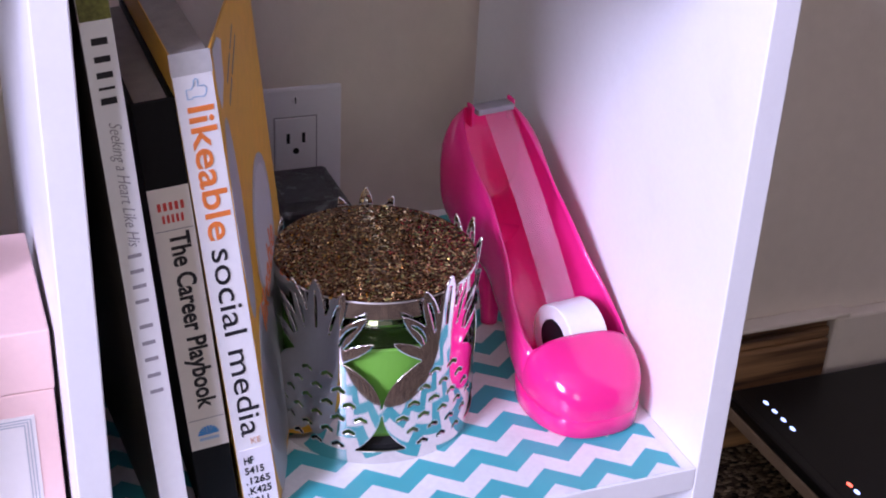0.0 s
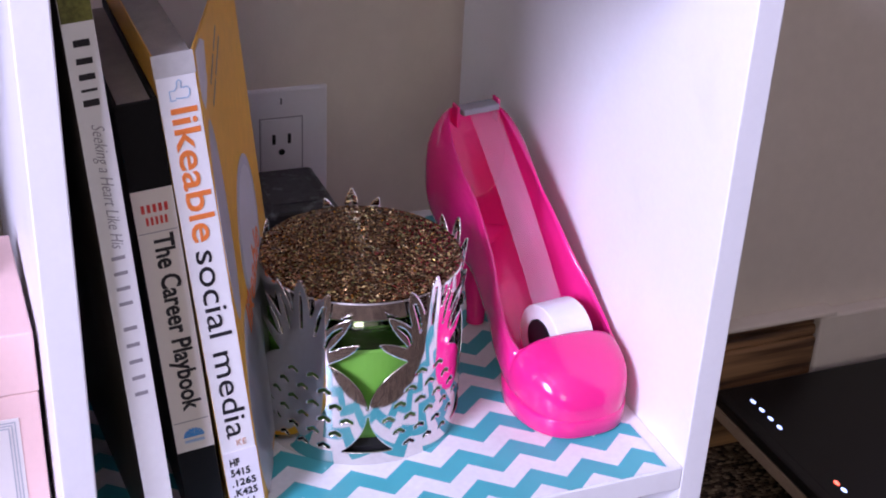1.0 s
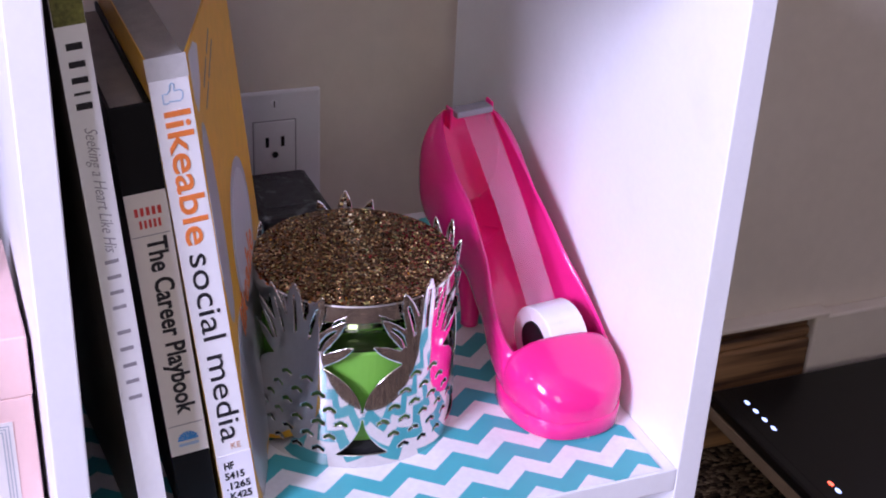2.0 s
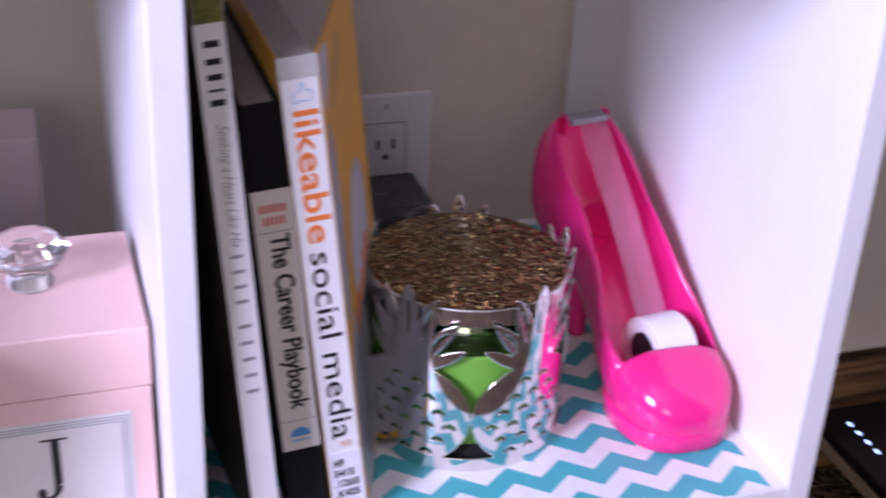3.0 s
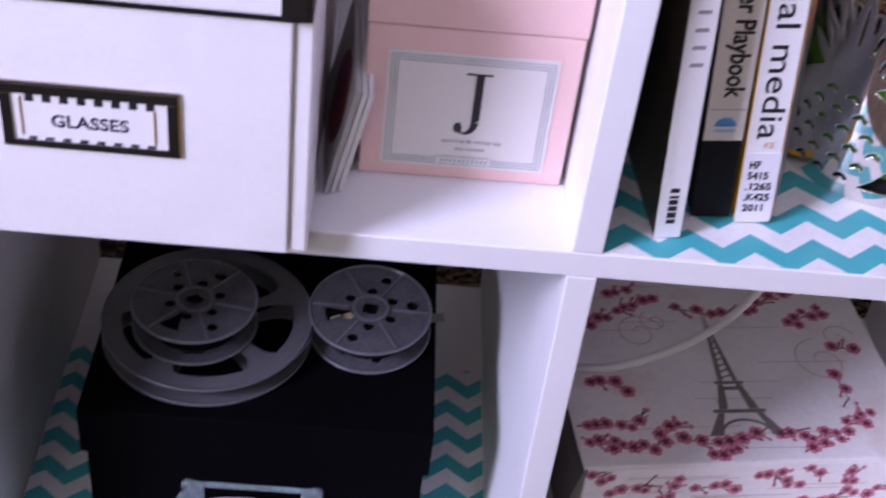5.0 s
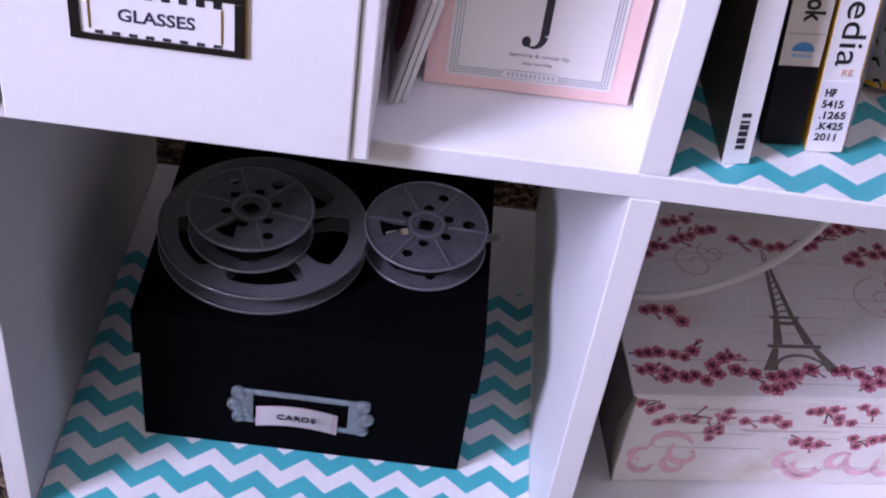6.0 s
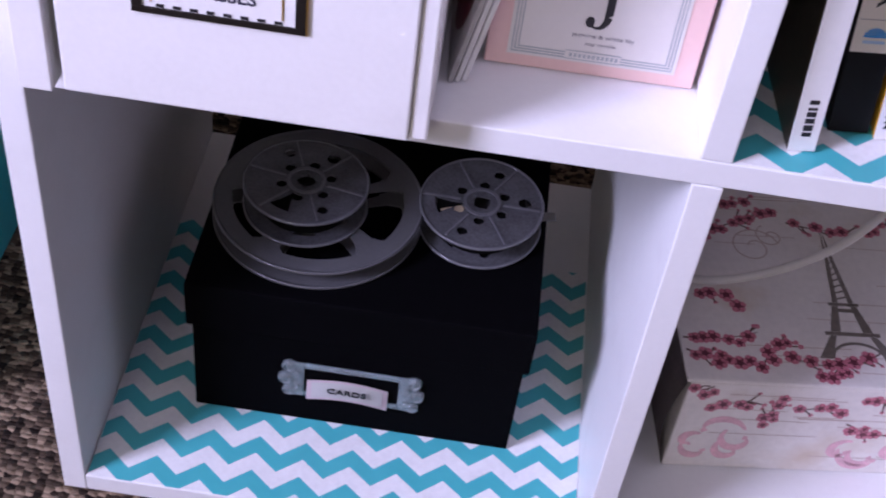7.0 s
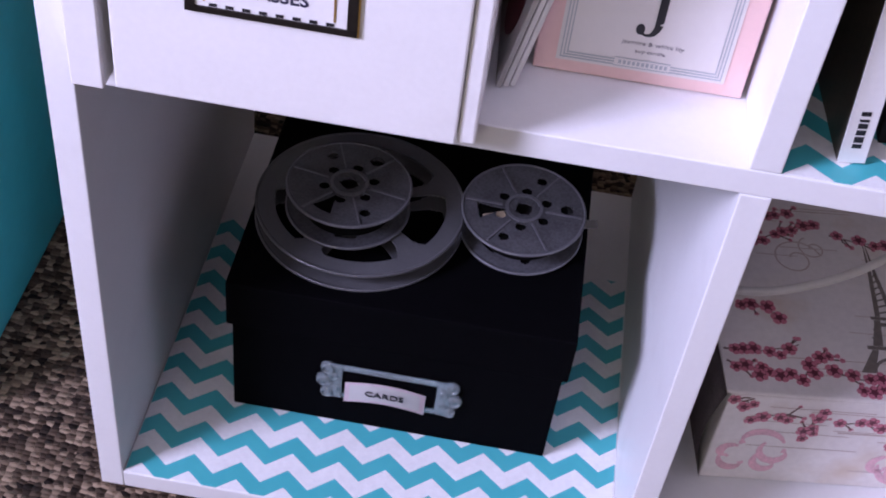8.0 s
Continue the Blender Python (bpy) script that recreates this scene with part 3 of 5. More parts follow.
add_poly(_bm, [(0.082 + 0.034 * math.cos(a / 20 * math.pi), 0.128 + 0.036 * math.sin(a / 20 * math.pi)) for a in range(40)], 0.0002, 0.0004, COVER)
part("bubble_print", _bm, mat("pale_bubble", (0.62, 0.62, 0.64), 0.35, vary=0.06), lb)
words("cover_title", "likeable", ORANGE_INK, lb, COVER @ Matrix.Translation((0.070, 0.108, 0.0005)) @ pose(0, 0, 0, 0, 0, 12), 0.075, 0.020)
bars("cover_line", [(-0.022, -0.002), (0.001, 0.018)], GREY_INK, lb, COVER @ Matrix.Translation((0.052, 0.243, 0.0001)) @ pose(0, 0, 0, 0, 0, 22), 0.0018)
bars("cover_line", [(-0.026, -0.008), (-0.005, 0.022)], GREY_INK, lb, COVER @ Matrix.Translation((0.054, 0.234, 0.0001)) @ pose(0, 0, 0, 0, 0, 22), 0.0018)
_bm = bmesh.new()
add_poly(_bm, [(0.004, 0.262), (0.02, 0.262), (0.03, 0.257), (0.022, 0.240), (0.008, 0.232), (0.003, 0.240)], 0, 0.0003, COVER)
part("barcode_patch", _bm, mat("patch_paper", (0.66, 0.65, 0.68), 0.4), lb)

# ---- the candle in its pineapple sleeve ----
candle = thing("jar_candle", (0.177, 0.118, TOP), "green jar candle in a mirror-chrome pineapple sleeve", "candle")
SR, SH = 0.0610, 0.116


def leaf_distance(u, z, base_u, base_z, tip_u, tip_z, bow, width):
    """Signed distance-like value of a pointed leaf on the unrolled sleeve."""
    best = np.full(u.shape, 1.0)
    for k in range(25):
        s = k / 24
        pu = base_u + (tip_u - base_u) * s + bow * math.sin(math.pi * s)
        pz = base_z + (tip_z - base_z) * s
        w = width * (0.42 + 1.1 * s) * (1 - s ** 3.5) + 0.0003
        best = np.minimum(best, np.hypot(u - pu, z - pz) - w)
    return best


def sleeve_field(u, z):
    """Below nought where the sleeve is metal; u along the girth, z up, metres."""
    step = 2 * math.pi * SR / 5
    k = np.floor(u / step)
    v = u - (k + 0.5) * step
    f = (np.sqrt((v / 0.0380) ** 2 + ((z - 0.0355) / 0.0335) ** 2) - 1) * 0.028
    # the crown
    for tu, tz, bow, w in ((0.0, 0.1175, 0.0, 0.0056), (-0.0165, 0.1120, 0.001, 0.0050), (0.0165, 0.1120, -0.001, 0.0050), (-0.0285, 0.0970, 0.003, 0.0046), (0.0285, 0.0970, -0.003, 0.0046), (-0.0330, 0.0800, 0.002, 0.0036), (0.0330, 0.0800, -0.002, 0.0036)):
        leaf = leaf_distance(v, z, tu * 0.22, 0.063, tu, tz, bow, w)
        slit = leaf_distance(v, z, tu * 0.50, 0.063 + (tz - 0.063) * 0.42, tu * 0.90, 0.063 + (tz - 0.063) * 0.86, bow * 0.9, 0.00070)
        f = np.minimum(f, np.maximum(leaf, -slit) if tz > 0.09 else leaf)
    f = np.minimum(f, np.maximum(np.abs(v) - 0.0085, np.abs(z - 0.066) - 0.006))
    f = np.minimum(f, z - 0.0085)
    # notches of the skin
    for row in range(7):
        for col in range(-3, 4):
            cu, cz = (col + 0.5 * (row % 2)) * 0.0132, 0.0125 + row * 0.0092
            if (cu / 0.031) ** 2 + ((cz - 0.0355) / 0.0310) ** 2 > 0.86:
                continue
            a = np.abs(v - cu)
            n = np.maximum(np.abs(z - cz + 0.60 * a) - 0.00105, a - 0.0036)
            f = np.maximum(f, -n)
    return f


def sleeve_mesh():
    nu, nz = 560, 188
    us = np.linspace(0, 2 * math.pi * SR, nu, endpoint=False)
    zs = np.linspace(0, 0.122, nz)
    uu, zz = np.meshgrid(us, zs, indexing="ij")
    f = sleeve_field(uu, zz)
    keep = (f < 0.0002)
    # slide the border verts onto the outline
    e = 2e-5
    gx, gz = (sleeve_field(uu + e, zz) - f) / e, (sleeve_field(uu, zz + e) - f) / e
    g2 = np.maximum(gx * gx + gz * gz, 0.2)
    near = np.abs(f) < 0.0007
    du, dz = np.where(near & (f > -0.0004), -f * gx / g2, 0), np.where(near & (f > -0.0004), -f * gz / g2, 0)
    lim = 0.0004
    uu, zz = uu + np.clip(du, -lim, lim), np.maximum(0, zz + np.clip(dz, -lim, lim))
    keep = f < 0.00035
    ids = -np.ones((nu, nz), int)
    verts, faces = [], []
    quads = []
    for i in range(nu):
        j = (i + 1) % nu
        for k in range(nz - 1):
            if keep[i, k] and keep[j, k] and keep[i, k + 1] and keep[j, k + 1]:
                quads.append(((i, k), (j, k), (j, k + 1), (i, k + 1)))
    count = 0
    for q in quads:
        row = []
        for (i, k) in q:
            if ids[i, k] < 0:
                a = uu[i, k] / SR + 0.0
                flare = 0.0022 * max(0.0, (zz[i, k] - 0.07) / 0.045) ** 2
                verts.append(((SR + flare) * math.cos(a), (SR + flare) * math.sin(a), float(zz[i, k])))
                ids[i, k] = count
                count += 1
            row.append(int(ids[i, k]))
        faces.append(row)
    me = bpy.data.meshes.new("sleeve")
    me.from_pydata(verts, [], faces)
    me.materials.append(CHROME)
    for p in me.polygons:
        p.use_smooth = True
    return me


_me = sleeve_mesh()
sleeve = new("sleeve", _me)
sleeve.parent = candle
sleeve.rotation_euler = (0, 0, radians(-103.0))
_s = sleeve.modifiers.new("thickness", "SOLIDIFY")
_s.thickness, _s.offset = 0.0007, 0
tagged(sleeve, "mirror-polished metal cut into pineapples")
part("sleeve_floor", lathe([(0.0, 0.0), (SR, 0.0), (SR, 0.0018), (0.0, 0.0018)], 96, cap=False), CHROME, candle)
part("jar", lathe([(0.0533, 0.0725), (0.0535, 0.074), (0.0535, 0.0920), (0.0510, 0.0932), (0.0510, 0.0725), (0.0533, 0.0725)], 80, cap=False), JAR, candle, smooth=True)
part("wax", lathe([(0.0, 0.0120), (0.0515, 0.0120), (0.0535, 0.0155), (0.0535, 0.0705), (0.0525, 0.0720), (0.0, 0.0720)], 80, cap=False), WAX, candle, "pale green wax in the jar", smooth=False)
# Base coloured black to stand in for the shaded gap below the wax.
part("jar_base", lathe([(0.0, 0.0020), (0.0500, 0.0020), (0.0515, 0.0060), (0.0505, 0.0116), (0.0, 0.0116)], 64, cap=False), DARK, candle, "jar base blackened as the dark gap under the wax")
part("lid", lathe([(0.0, 0.0935), (0.0582, 0.0935), (0.0590, 0.0945), (0.0590, 0.1042), (0.0584, 0.1050), (0.0575, 0.1052), (0.0, 0.1052)], 96, cap=False), CHROME, candle, "polished metal lid", smooth=False)
part("lid_top", lathe([(0.0, 0.1054), (0.0586, 0.1054), (0.0590, 0.1062), (0.0578, 0.1072), (0.0, 0.1076)], 96, cap=False), GLITTER, candle, "coarse brown and gold glitter top")

_bm = bmesh.new()
_rnd = random.Random(3)
for _k in range(1300):
    _r, _a = 0.0570 * math.sqrt(_rnd.random()), _rnd.random() * 6.283
    _q = 0.00030 + 0.00042 * _rnd.random() ** 2
    _m = Matrix.Translation((_r * math.cos(_a), _r * math.sin(_a), 0.1078)) @ pose(0, 0, 0, _rnd.gauss(0, 34), _rnd.gauss(0, 34), _rnd.random() * 360)
    _bm.faces.new([_bm.verts.new(_m @ Vector((_q * math.cos(j * math.pi / 3), _q * math.sin(j * math.pi / 3), 0))) for j in range(6)])
FLAKE = mat("gold_flake", (0.92, 0.60, 0.30), rough=0.10, metal=1.0, vary=0.35, scale=300)
tagged(part("glitter", _bm, FLAKE, candle, "loose gold glitter flakes"), kind="stuff")

# ---- the shoe tape dispenser ----
shoe = thing("tape_dispenser", (0.2990, 0.0, TOP), "hot pink plastic high-heel shoe tape dispenser", "tape dispenser")


def mixed(table, y):
    """Rows of a table at y, along a smooth curve; the last column runs straight."""
    y = min(max(y, table[0][0]), table[-1][0])
    k = next(i for i in range(len(table) - 1) if y <= table[i + 1][0])
    p0, p1, p2, p3 = (table[min(max(k + j, 0), len(table) - 1)] for j in (-1, 0, 1, 2))
    h = p2[0] - p1[0]
    s = (y - p1[0]) / h
    out = []
    for c in range(1, len(p1)):
        d = (p2[c] - p1[c]) / h
        d0 = (p1[c] - p0[c]) / (p1[0] - p0[0]) if p1[0] > p0[0] else d
        d3 = (p3[c] - p2[c]) / (p3[0] - p2[0]) if p3[0] > p2[0] else d
        a = 2 * d0 * d / (d0 + d) if d0 * d > 0 else 0.0
        b = 2 * d3 * d / (d3 + d) if d3 * d > 0 else 0.0
        if c == len(p1) - 1:
            a = b = d
        out.append((1 + 2 * s) * (1 - s) ** 2 * p1[c] + s * (1 - s) ** 2 * h * a + s * s * (3 - 2 * s) * p2[c] + s * s * (s - 1) * h * b)
    return out


# y, centre x, half width, bottom z, top z, half opening angle in degrees from the crown
SHOE = [(0.0424, 0, 0.0010, 0.012, 0.018, 0), (0.0434, 0, 0.0115, 0.008, 0.025, 0), (0.0475, 0, 0.0215, 0.005, 0.0325, 0), (0.0565, 0, 0.0295, 0.003, 0.0400, 0),
        (0.0680, 0, 0.0345, 0.002, 0.0455, 0), (0.0790, 0, 0.0365, 0.002, 0.0482, 0), (0.0840, 0, 0.0368, 0.002, 0.0490, 0), (0.0850, 0, 0.0368, 0.002, 0.0418, 56),
        (0.0950, 0, 0.0366, 0.002, 0.0450, 64), (0.1150, -0.0010, 0.0340, 0.004, 0.0590, 70), (0.1400, -0.0030, 0.0285, 0.018, 0.0815, 70), (0.1650, -0.0050, 0.0280, 0.040, 0.1010, 58),
        (0.1900, -0.0080, 0.0335, 0.053, 0.1180, 40), (0.2100, -0.0090, 0.0360, 0.061, 0.1310, 31), (0.2240, -0.0085, 0.0335, 0.067, 0.1390, 28), (0.2310, -0.0075, 0.0290, 0.070, 0.1412, 26), (0.2315, -0.0075, 0.0285, 0.071, 0.1412, 0), (0.2355, -0.0072, 0.0250, 0.074, 0.1405, 0),
        (0.2385, -0.0070, 0.0175, 0.078, 0.1390, 0), (0.2400, -0.0068, 0.0110, 0.084, 0.1355, 0), (0.2404, -0.0068, 0.0050, 0.092, 0.1270, 0)]


def shoe_mesh():
    bm = bmesh.new()
    n = 26
    rings, closed = [], []
    ys = []
    for (a, *_), (b, *_) in zip(SHOE, SHOE[1:]):
        k = max(2, int((b - a) / 0.004))
        ys += [a + (b - a) * i / k for i in range(k)]
    ys.append(SHOE[-1][0])
    for y in ys:
        cx, hw, zb, zt, op = mixed(SHOE, y)
        hz, cz = (zt - zb) / 2, (zt + zb) / 2
        t = min(0.0021, hw * 0.4)
        closed.append(op < 1)
        op = 0 if op < 1 else op
        ring = []
        o = radians(op)
        for layer in (0, 1):
            angles = [o + (2 * math.pi - 2 * o) * i / n for i in range(n + 1)]
            if layer:
                angles = angles[::-1]
            for a in angles:
                s, c = math.sin(a), math.cos(a)
                p = 0.72
                w, h = hw - t * layer, hz - t * layer
                # the open part stretches so that its rim reaches the top
                zz = math.copysign(abs(c) ** p, c)
                top = math.copysign(abs(math.cos(o)) ** p, math.cos(o)) if op > 1 else 1.0
                f = (zz + 1) / (top + 1)
                ring.append(bm.verts.new((cx + w * math.copysign(abs(s) ** p, s), y, (cz - h) + f * (h + hz - (0 if op > 1 else t * layer)))))
        rings.append(ring)
    m = len(rings[0])
    for k, (a, b) in enumerate(zip(rings, rings[1:])):
        shut = closed[k] and closed[k + 1]
        for i in range(n if shut else m):
            bm.faces.new((a[i], a[(i + 1) % m], b[(i + 1) % m], b[i]))
        # a plug where the open part begins and ends
        if closed[k] != closed[k + 1]:
            bm.faces.new((a if closed[k] else b)[n + 1:m - 1])
    for ring in (rings[0], rings[-1]):
        bm.faces.new(ring[:n])
    bmesh.ops.delete(bm, geom=[v for v in bm.verts if not v.link_faces], context='VERTS')
    bmesh.ops.remove_doubles(bm, verts=bm.verts, dist=2e-5)
    bmesh.ops.recalc_face_normals(bm, faces=bm.faces)
    return bm


part("shoe_body", shoe_mesh(), PINK, shoe, smooth=True)
_bm = bmesh.new()
_rings = []
for _z, _g in ((0.0004, -0.0016), (0.0016, -0.0004), (0.0120, -0.0002), (0.0130, -0.0006), (0.0136, -0.0030)):
    _ring = []
    for _k in range(64):
        _a = 2 * math.pi * _k / 64
        _y = 0.083 - 0.0412 * math.cos(_a)
        _hw = 0.0364 * abs(math.sin(_a)) ** 0.72
        _sx = math.copysign(_hw, math.sin(_a))
        _ring.append(_bm.verts.new((_sx * (1 + _g / 0.034), 0.083 + (_y - 0.083) * (1 + _g / 0.04), _z)))
    _rings.append(_ring)
for _p, _q in zip(_rings, _rings[1:]):
    for _k in range(64):
        _bm.faces.new((_p[_k], _p[(_k + 1) % 64], _q[(_k + 1) % 64], _q[_k]))
_bm.faces.new(_rings[0][::-1])
_bm.faces.new(_rings[-1])
bmesh.ops.recalc_face_normals(_bm, faces=_bm.faces)
part("platform_sole", _bm, PINK, shoe, smooth=True)
_bm = bmesh.new()
_rings = []
for _k in range(13):
    _s = _k / 12
    _z, _y = 0.0005 + 0.0625 * _s, 0.188 + 0.026 * _s ** 1.3
    _rx, _ry = 0.0062 + 0.0165 * _s ** 2.2, 0.0060 + 0.0150 * _s ** 2.0
    _rings.append([_bm.verts.new((-0.0145 + 0.0060 * _s + _rx * math.cos(a * math.pi / 12), _y + _ry * math.sin(a * math.pi / 12), _z)) for a in range(24)])
for _p, _q in zip(_rings, _rings[1:]):
    for _k in range(24):
        _bm.faces.new((_p[_k], _p[(_k + 1) % 24], _q[(_k + 1) % 24], _q[_k]))
_bm.faces.new(_rings[0][::-1])
_bm.faces.new(_rings[-1])
part("heel", _bm, PINK, shoe, smooth=True)
_axis = pose(0.0050, 0.1060, 0.0335, 0, 90, 8)
part("tape_roll", lathe([(0.0135, -0.0130), (0.0220, -0.0130), (0.0225, -0.0124), (0.0225, 0.0124), (0.0220, 0.0130), (0.0135, 0.0130), (0.0135, -0.0130)], 56, _axis, cap=False), TAPE, shoe, "white roll of clear tape")
part("roll_core", lathe([(0.0, -0.0136), (0.0128, -0.0136), (0.0133, -0.0090), (0.0133, 0.0090), (0.0128, 0.0136), (0.0, 0.0136)], 40, _axis, cap=False), BLACK, shoe, "black roll core")
TAPE_FILM = mat("tape_film", (0.84, 0.48, 0.68), rough=0.3, vary=0.03)
tree_of(TAPE_FILM)[1].inputs["Alpha"].default_value = 0.30
_bm = bmesh.new()
_pts = [(0.1190, 0.0510), (0.145, 0.0765), (0.170, 0.1000), (0.195, 0.1200), (0.220, 0.1395), (0.228, 0.1422)]
_row = [[_bm.verts.new((-0.0070 + 0.020 * s - 0.0080 * k / 5, y, z)) for s in (0, 1)] for k, (y, z) in enumerate(_pts)]
for _p, _q in zip(_row, _row[1:]):
    _bm.faces.new((_p[0], _p[1], _q[1], _q[0]))
part("tape_strip", _bm, TAPE_FILM, shoe, "thin translucent tape strip", smooth=True)
part("cutter", box(-0.0135, 0.0135, -0.006, 0.006, -0.0022, 0.0022, 0.001, pose(-0.0060, 0.225, 0.1420, 0, -3, 5)), mat("clear_cutter", (0.30, 0.29, 0.32), 0.15, vary=0.1), shoe, "clear plastic cutter")
part("prong", box(-0.0222, -0.0200, 0.221, 0.231, 0.130, 0.1450, 0.001), PINK, shoe)
part("prong", box(0.0078, 0.0100, 0.224, 0.234, 0.130, 0.1465, 0.001), PINK, shoe)

# ---- upper left: white storage box ----
storage = thing("storage_box", (-0.2285, -0.0195, ZT), "white lidded storage box with metal corners and a label", "storage box")
BW, BD, BH = 0.0815, 0.285, 0.128
part("body", box(-BW, BW, 0, BD, 0.0004, BH, 0.0012), WHITE_PAPER, storage)
# White folder edge standing right of the box, built as a part of it.
part("folder_edge", box(BW + 0.0003, BW + 0.0088, 0.002, BD, 0.0006, BH, 0.0012), WHITE_PAPER, storage)
part("lid", box(-BW - 0.004, BW + 0.0065, -0.0045, BD + 0.004, BH + 0.0035, 0.1640, 0.0018), WHITE_PAPER, storage)
# Black strip painted in as the shade of the gap under the lid.
part("lid_shadow_band", box(-BW - 0.0015, BW + 0.0030, -0.0020, BD + 0.002, BH + 0.0003, BH + 0.0034), BLACK_COVER, storage, "black strip standing in for the shaded gap under the lid")
for _x0, _x1, _z0, _z1 in ((0.0632, 0.0882, 0.1480, 0.1652), (0.0765, 0.0882, 0.1310, 0.1479)):
    part("corner_plate", box(_x0, _x1, -0.0062, -0.0047, _z0, _z1, 0.0005), DARK_NICKEL, storage, "dark polished metal corner")
part("corner_plate", box(0.0882, 0.0896, -0.0062, 0.018, 0.1310, 0.1652, 0.0005), DARK_NICKEL, storage)
part("corner_plate", box(0.0765, 0.0895, -0.0060, 0.014, 0.1644, 0.1660, 0.0005), DARK_NICKEL, storage)
part("corner_rim", box(0.0632, 0.0890, -0.0066, -0.0046, 0.1625, 0.1660, 0.0008), NICKEL, storage)
part("rivet", lathe([(0.0030, 0), (0.0028, 0.0010), (0.0010, 0.0016)], 20, facing(0.0690, -0.0062, 0.1550)), NICKEL, storage)
part("label_frame", box(-0.0455, 0.0320, -0.0016, -0.0002, 0.0530, 0.0560), DARK_NICKEL, storage, "black and gold metal label frame")
for _x0, _x1, _z0, _z1 in ((-0.0455, 0.0320, 0.0810, 0.0862), (-0.0455, -0.0408, 0.0562, 0.0808), (0.0273, 0.0320, 0.0562, 0.0808)):
    part("label_frame", box(_x0, _x1, -0.0018, -0.0002, _z0, _z1, 0.0003), DARK_NICKEL, storage)
part("frame_rim", box(-0.0462, 0.0326, -0.0014, -0.0003, 0.0863, 0.0872), NICKEL, storage)
part("frame_rim", box(0.0321, 0.0328, -0.0014, -0.0003, 0.0530, 0.0862), GOLD_INK, storage)
tag = part("label_card", box(-0.0408, 0.0273, -0.0008, -0.0003, 0.0562, 0.0808), WHITE_PAPER, storage)
for _k in range(8):
    _x = -0.0345 + _k * 0.0075
    part("stripe", box(_x, _x + 0.0036, -0.0011, -0.0008, 0.0770, 0.0805), INK, tag)
    part("stripe", box(_x, _x + 0.0036, -0.0011, -0.0008, 0.0566, 0.0582), INK, tag)
part("stripe", box(0.0212, 0.0222, -0.0011, -0.0008, 0.0590, 0.0765), GOLD_INK, tag)
part("stripe", box(-0.0372, -0.0362, -0.0011, -0.0008, 0.0590, 0.0790), GOLD_INK, tag)
words("title", "GLASSES", mat("navy_ink", (0.03, 0.03, 0.06), 0.5), tag, facing(-0.0070, -0.0009, 0.0675), 0.0340, 0.0066, bold=0.018)

binder = thing("white_binder", (-0.3305, -0.022, ZT), "slim white binder beside the storage box", "binder")
part("cover", box(0, 0.0016, 0.002, 0.21, 0.0004, 0.15, 0.0005), WHITE_PAPER, binder)
part("cover", box(0.0142, 0.0158, 0.002, 0.21, 0.0004, 0.15, 0.0005), WHITE_PAPER, binder)
part("spine", box(0, 0.0158, 0, 0.0018, 0.0004, 0.15, 0.0007), WHITE_PAPER, binder)
part("sheets", box(0.0018, 0.0140, 0.004, 0.205, 0.003, 0.146), PAGES, binder)

# ---- upper left: pink candle box ----
pbox = thing("gift_box", (-0.0640, 0.0530, ZT), "pale pink square candle box with a crystal knob", "gift box", turn=0.8)
H0, H1 = 0.0890, 0.1235
part("body", box(-0.0532, 0.0532, 0, 0.1064, 0.0004, H0, 0.0008), PINK_BOX, pbox)
part("lid", box(-0.0538, 0.0538, -0.0006, 0.1070, H0 + 0.0006, H1, 0.0009), PINK_BOX, pbox)
label = part("label_panel", box(-0.0425, 0.0425, -0.0006, -0.0001, 0.0080, 0.0760), LABEL, pbox, "ivory paper label with a silver border")
for _in, _w in ((0.0018, 0.0006), (0.0034, 0.0006), (0.0050, 0.0006)):
    _a, _z0, _z1 = 0.0425 - _in, 0.0080 + _in, 0.0760 - _in
    _bm = box(-_a, _a, -0.0009, -0.0006, _z0, _z0 + _w)
    add_box(_bm, -_a, _a, -0.0009, -0.0006, _z1 - _w, _z1)
    add_box(_bm, -_a, -_a + _w, -0.0009, -0.0006, _z0 + _w, _z1 - _w)
    add_box(_bm, _a - _w, _a, -0.0009, -0.0006, _z0 + _w, _z1 - _w)
    part("border_line", _bm, SILVER_INK, label)
_bm = bmesh.new()
_pl = facing(0.0009, -0.0006, 0.0473) @ Matrix.Diagonal((0.92, 1.34, 1, 1))
add_poly(_bm, [(-0.0042, 0.0128), (0.0100, 0.0128), (0.0100, 0.0136), (-0.0042, 0.0136)], 0, 0.0003, _pl)
add_poly(_bm, [(0.0012, -0.0085), (0.0056, -0.0070), (0.0056, 0.0128), (0.0012, 0.0128)], 0, 0.0003, _pl)
add_stroke(_bm, [(0.0034, -0.0078), (0.0028, -0.0100), (0.0015, -0.0118), (-0.0005, -0.0130), (-0.0028, -0.0132), (-0.0048, -0.0124)], [0.0044, 0.0036, 0.0026, 0.0014, 0.0009, 0.0010], 0, 0.00031, _pl)
add_poly(_bm, [(-0.0058 + 0.0024 * math.cos(k * math.pi / 10), -0.0108 + 0.0023 * math.sin(k * math.pi / 10)) for k in range(20)], 0, 0.00032, _pl)
part("monogram", _bm, INK, label, "black letter J")
words("scent_name", "jasmine & white lily", GREY_INK, label, facing(0.0035, -0.0007, 0.0243), 0.0310, 0.0030)
words("scent_kind", "soy candle", GREY_INK, label, facing(0.0030, -0.0007, 0.0196), 0.0150, 0.0026)
_bm = box(-0.0135, 0.0145, -0.0011, -0.0009, 0.0098, 0.0150)
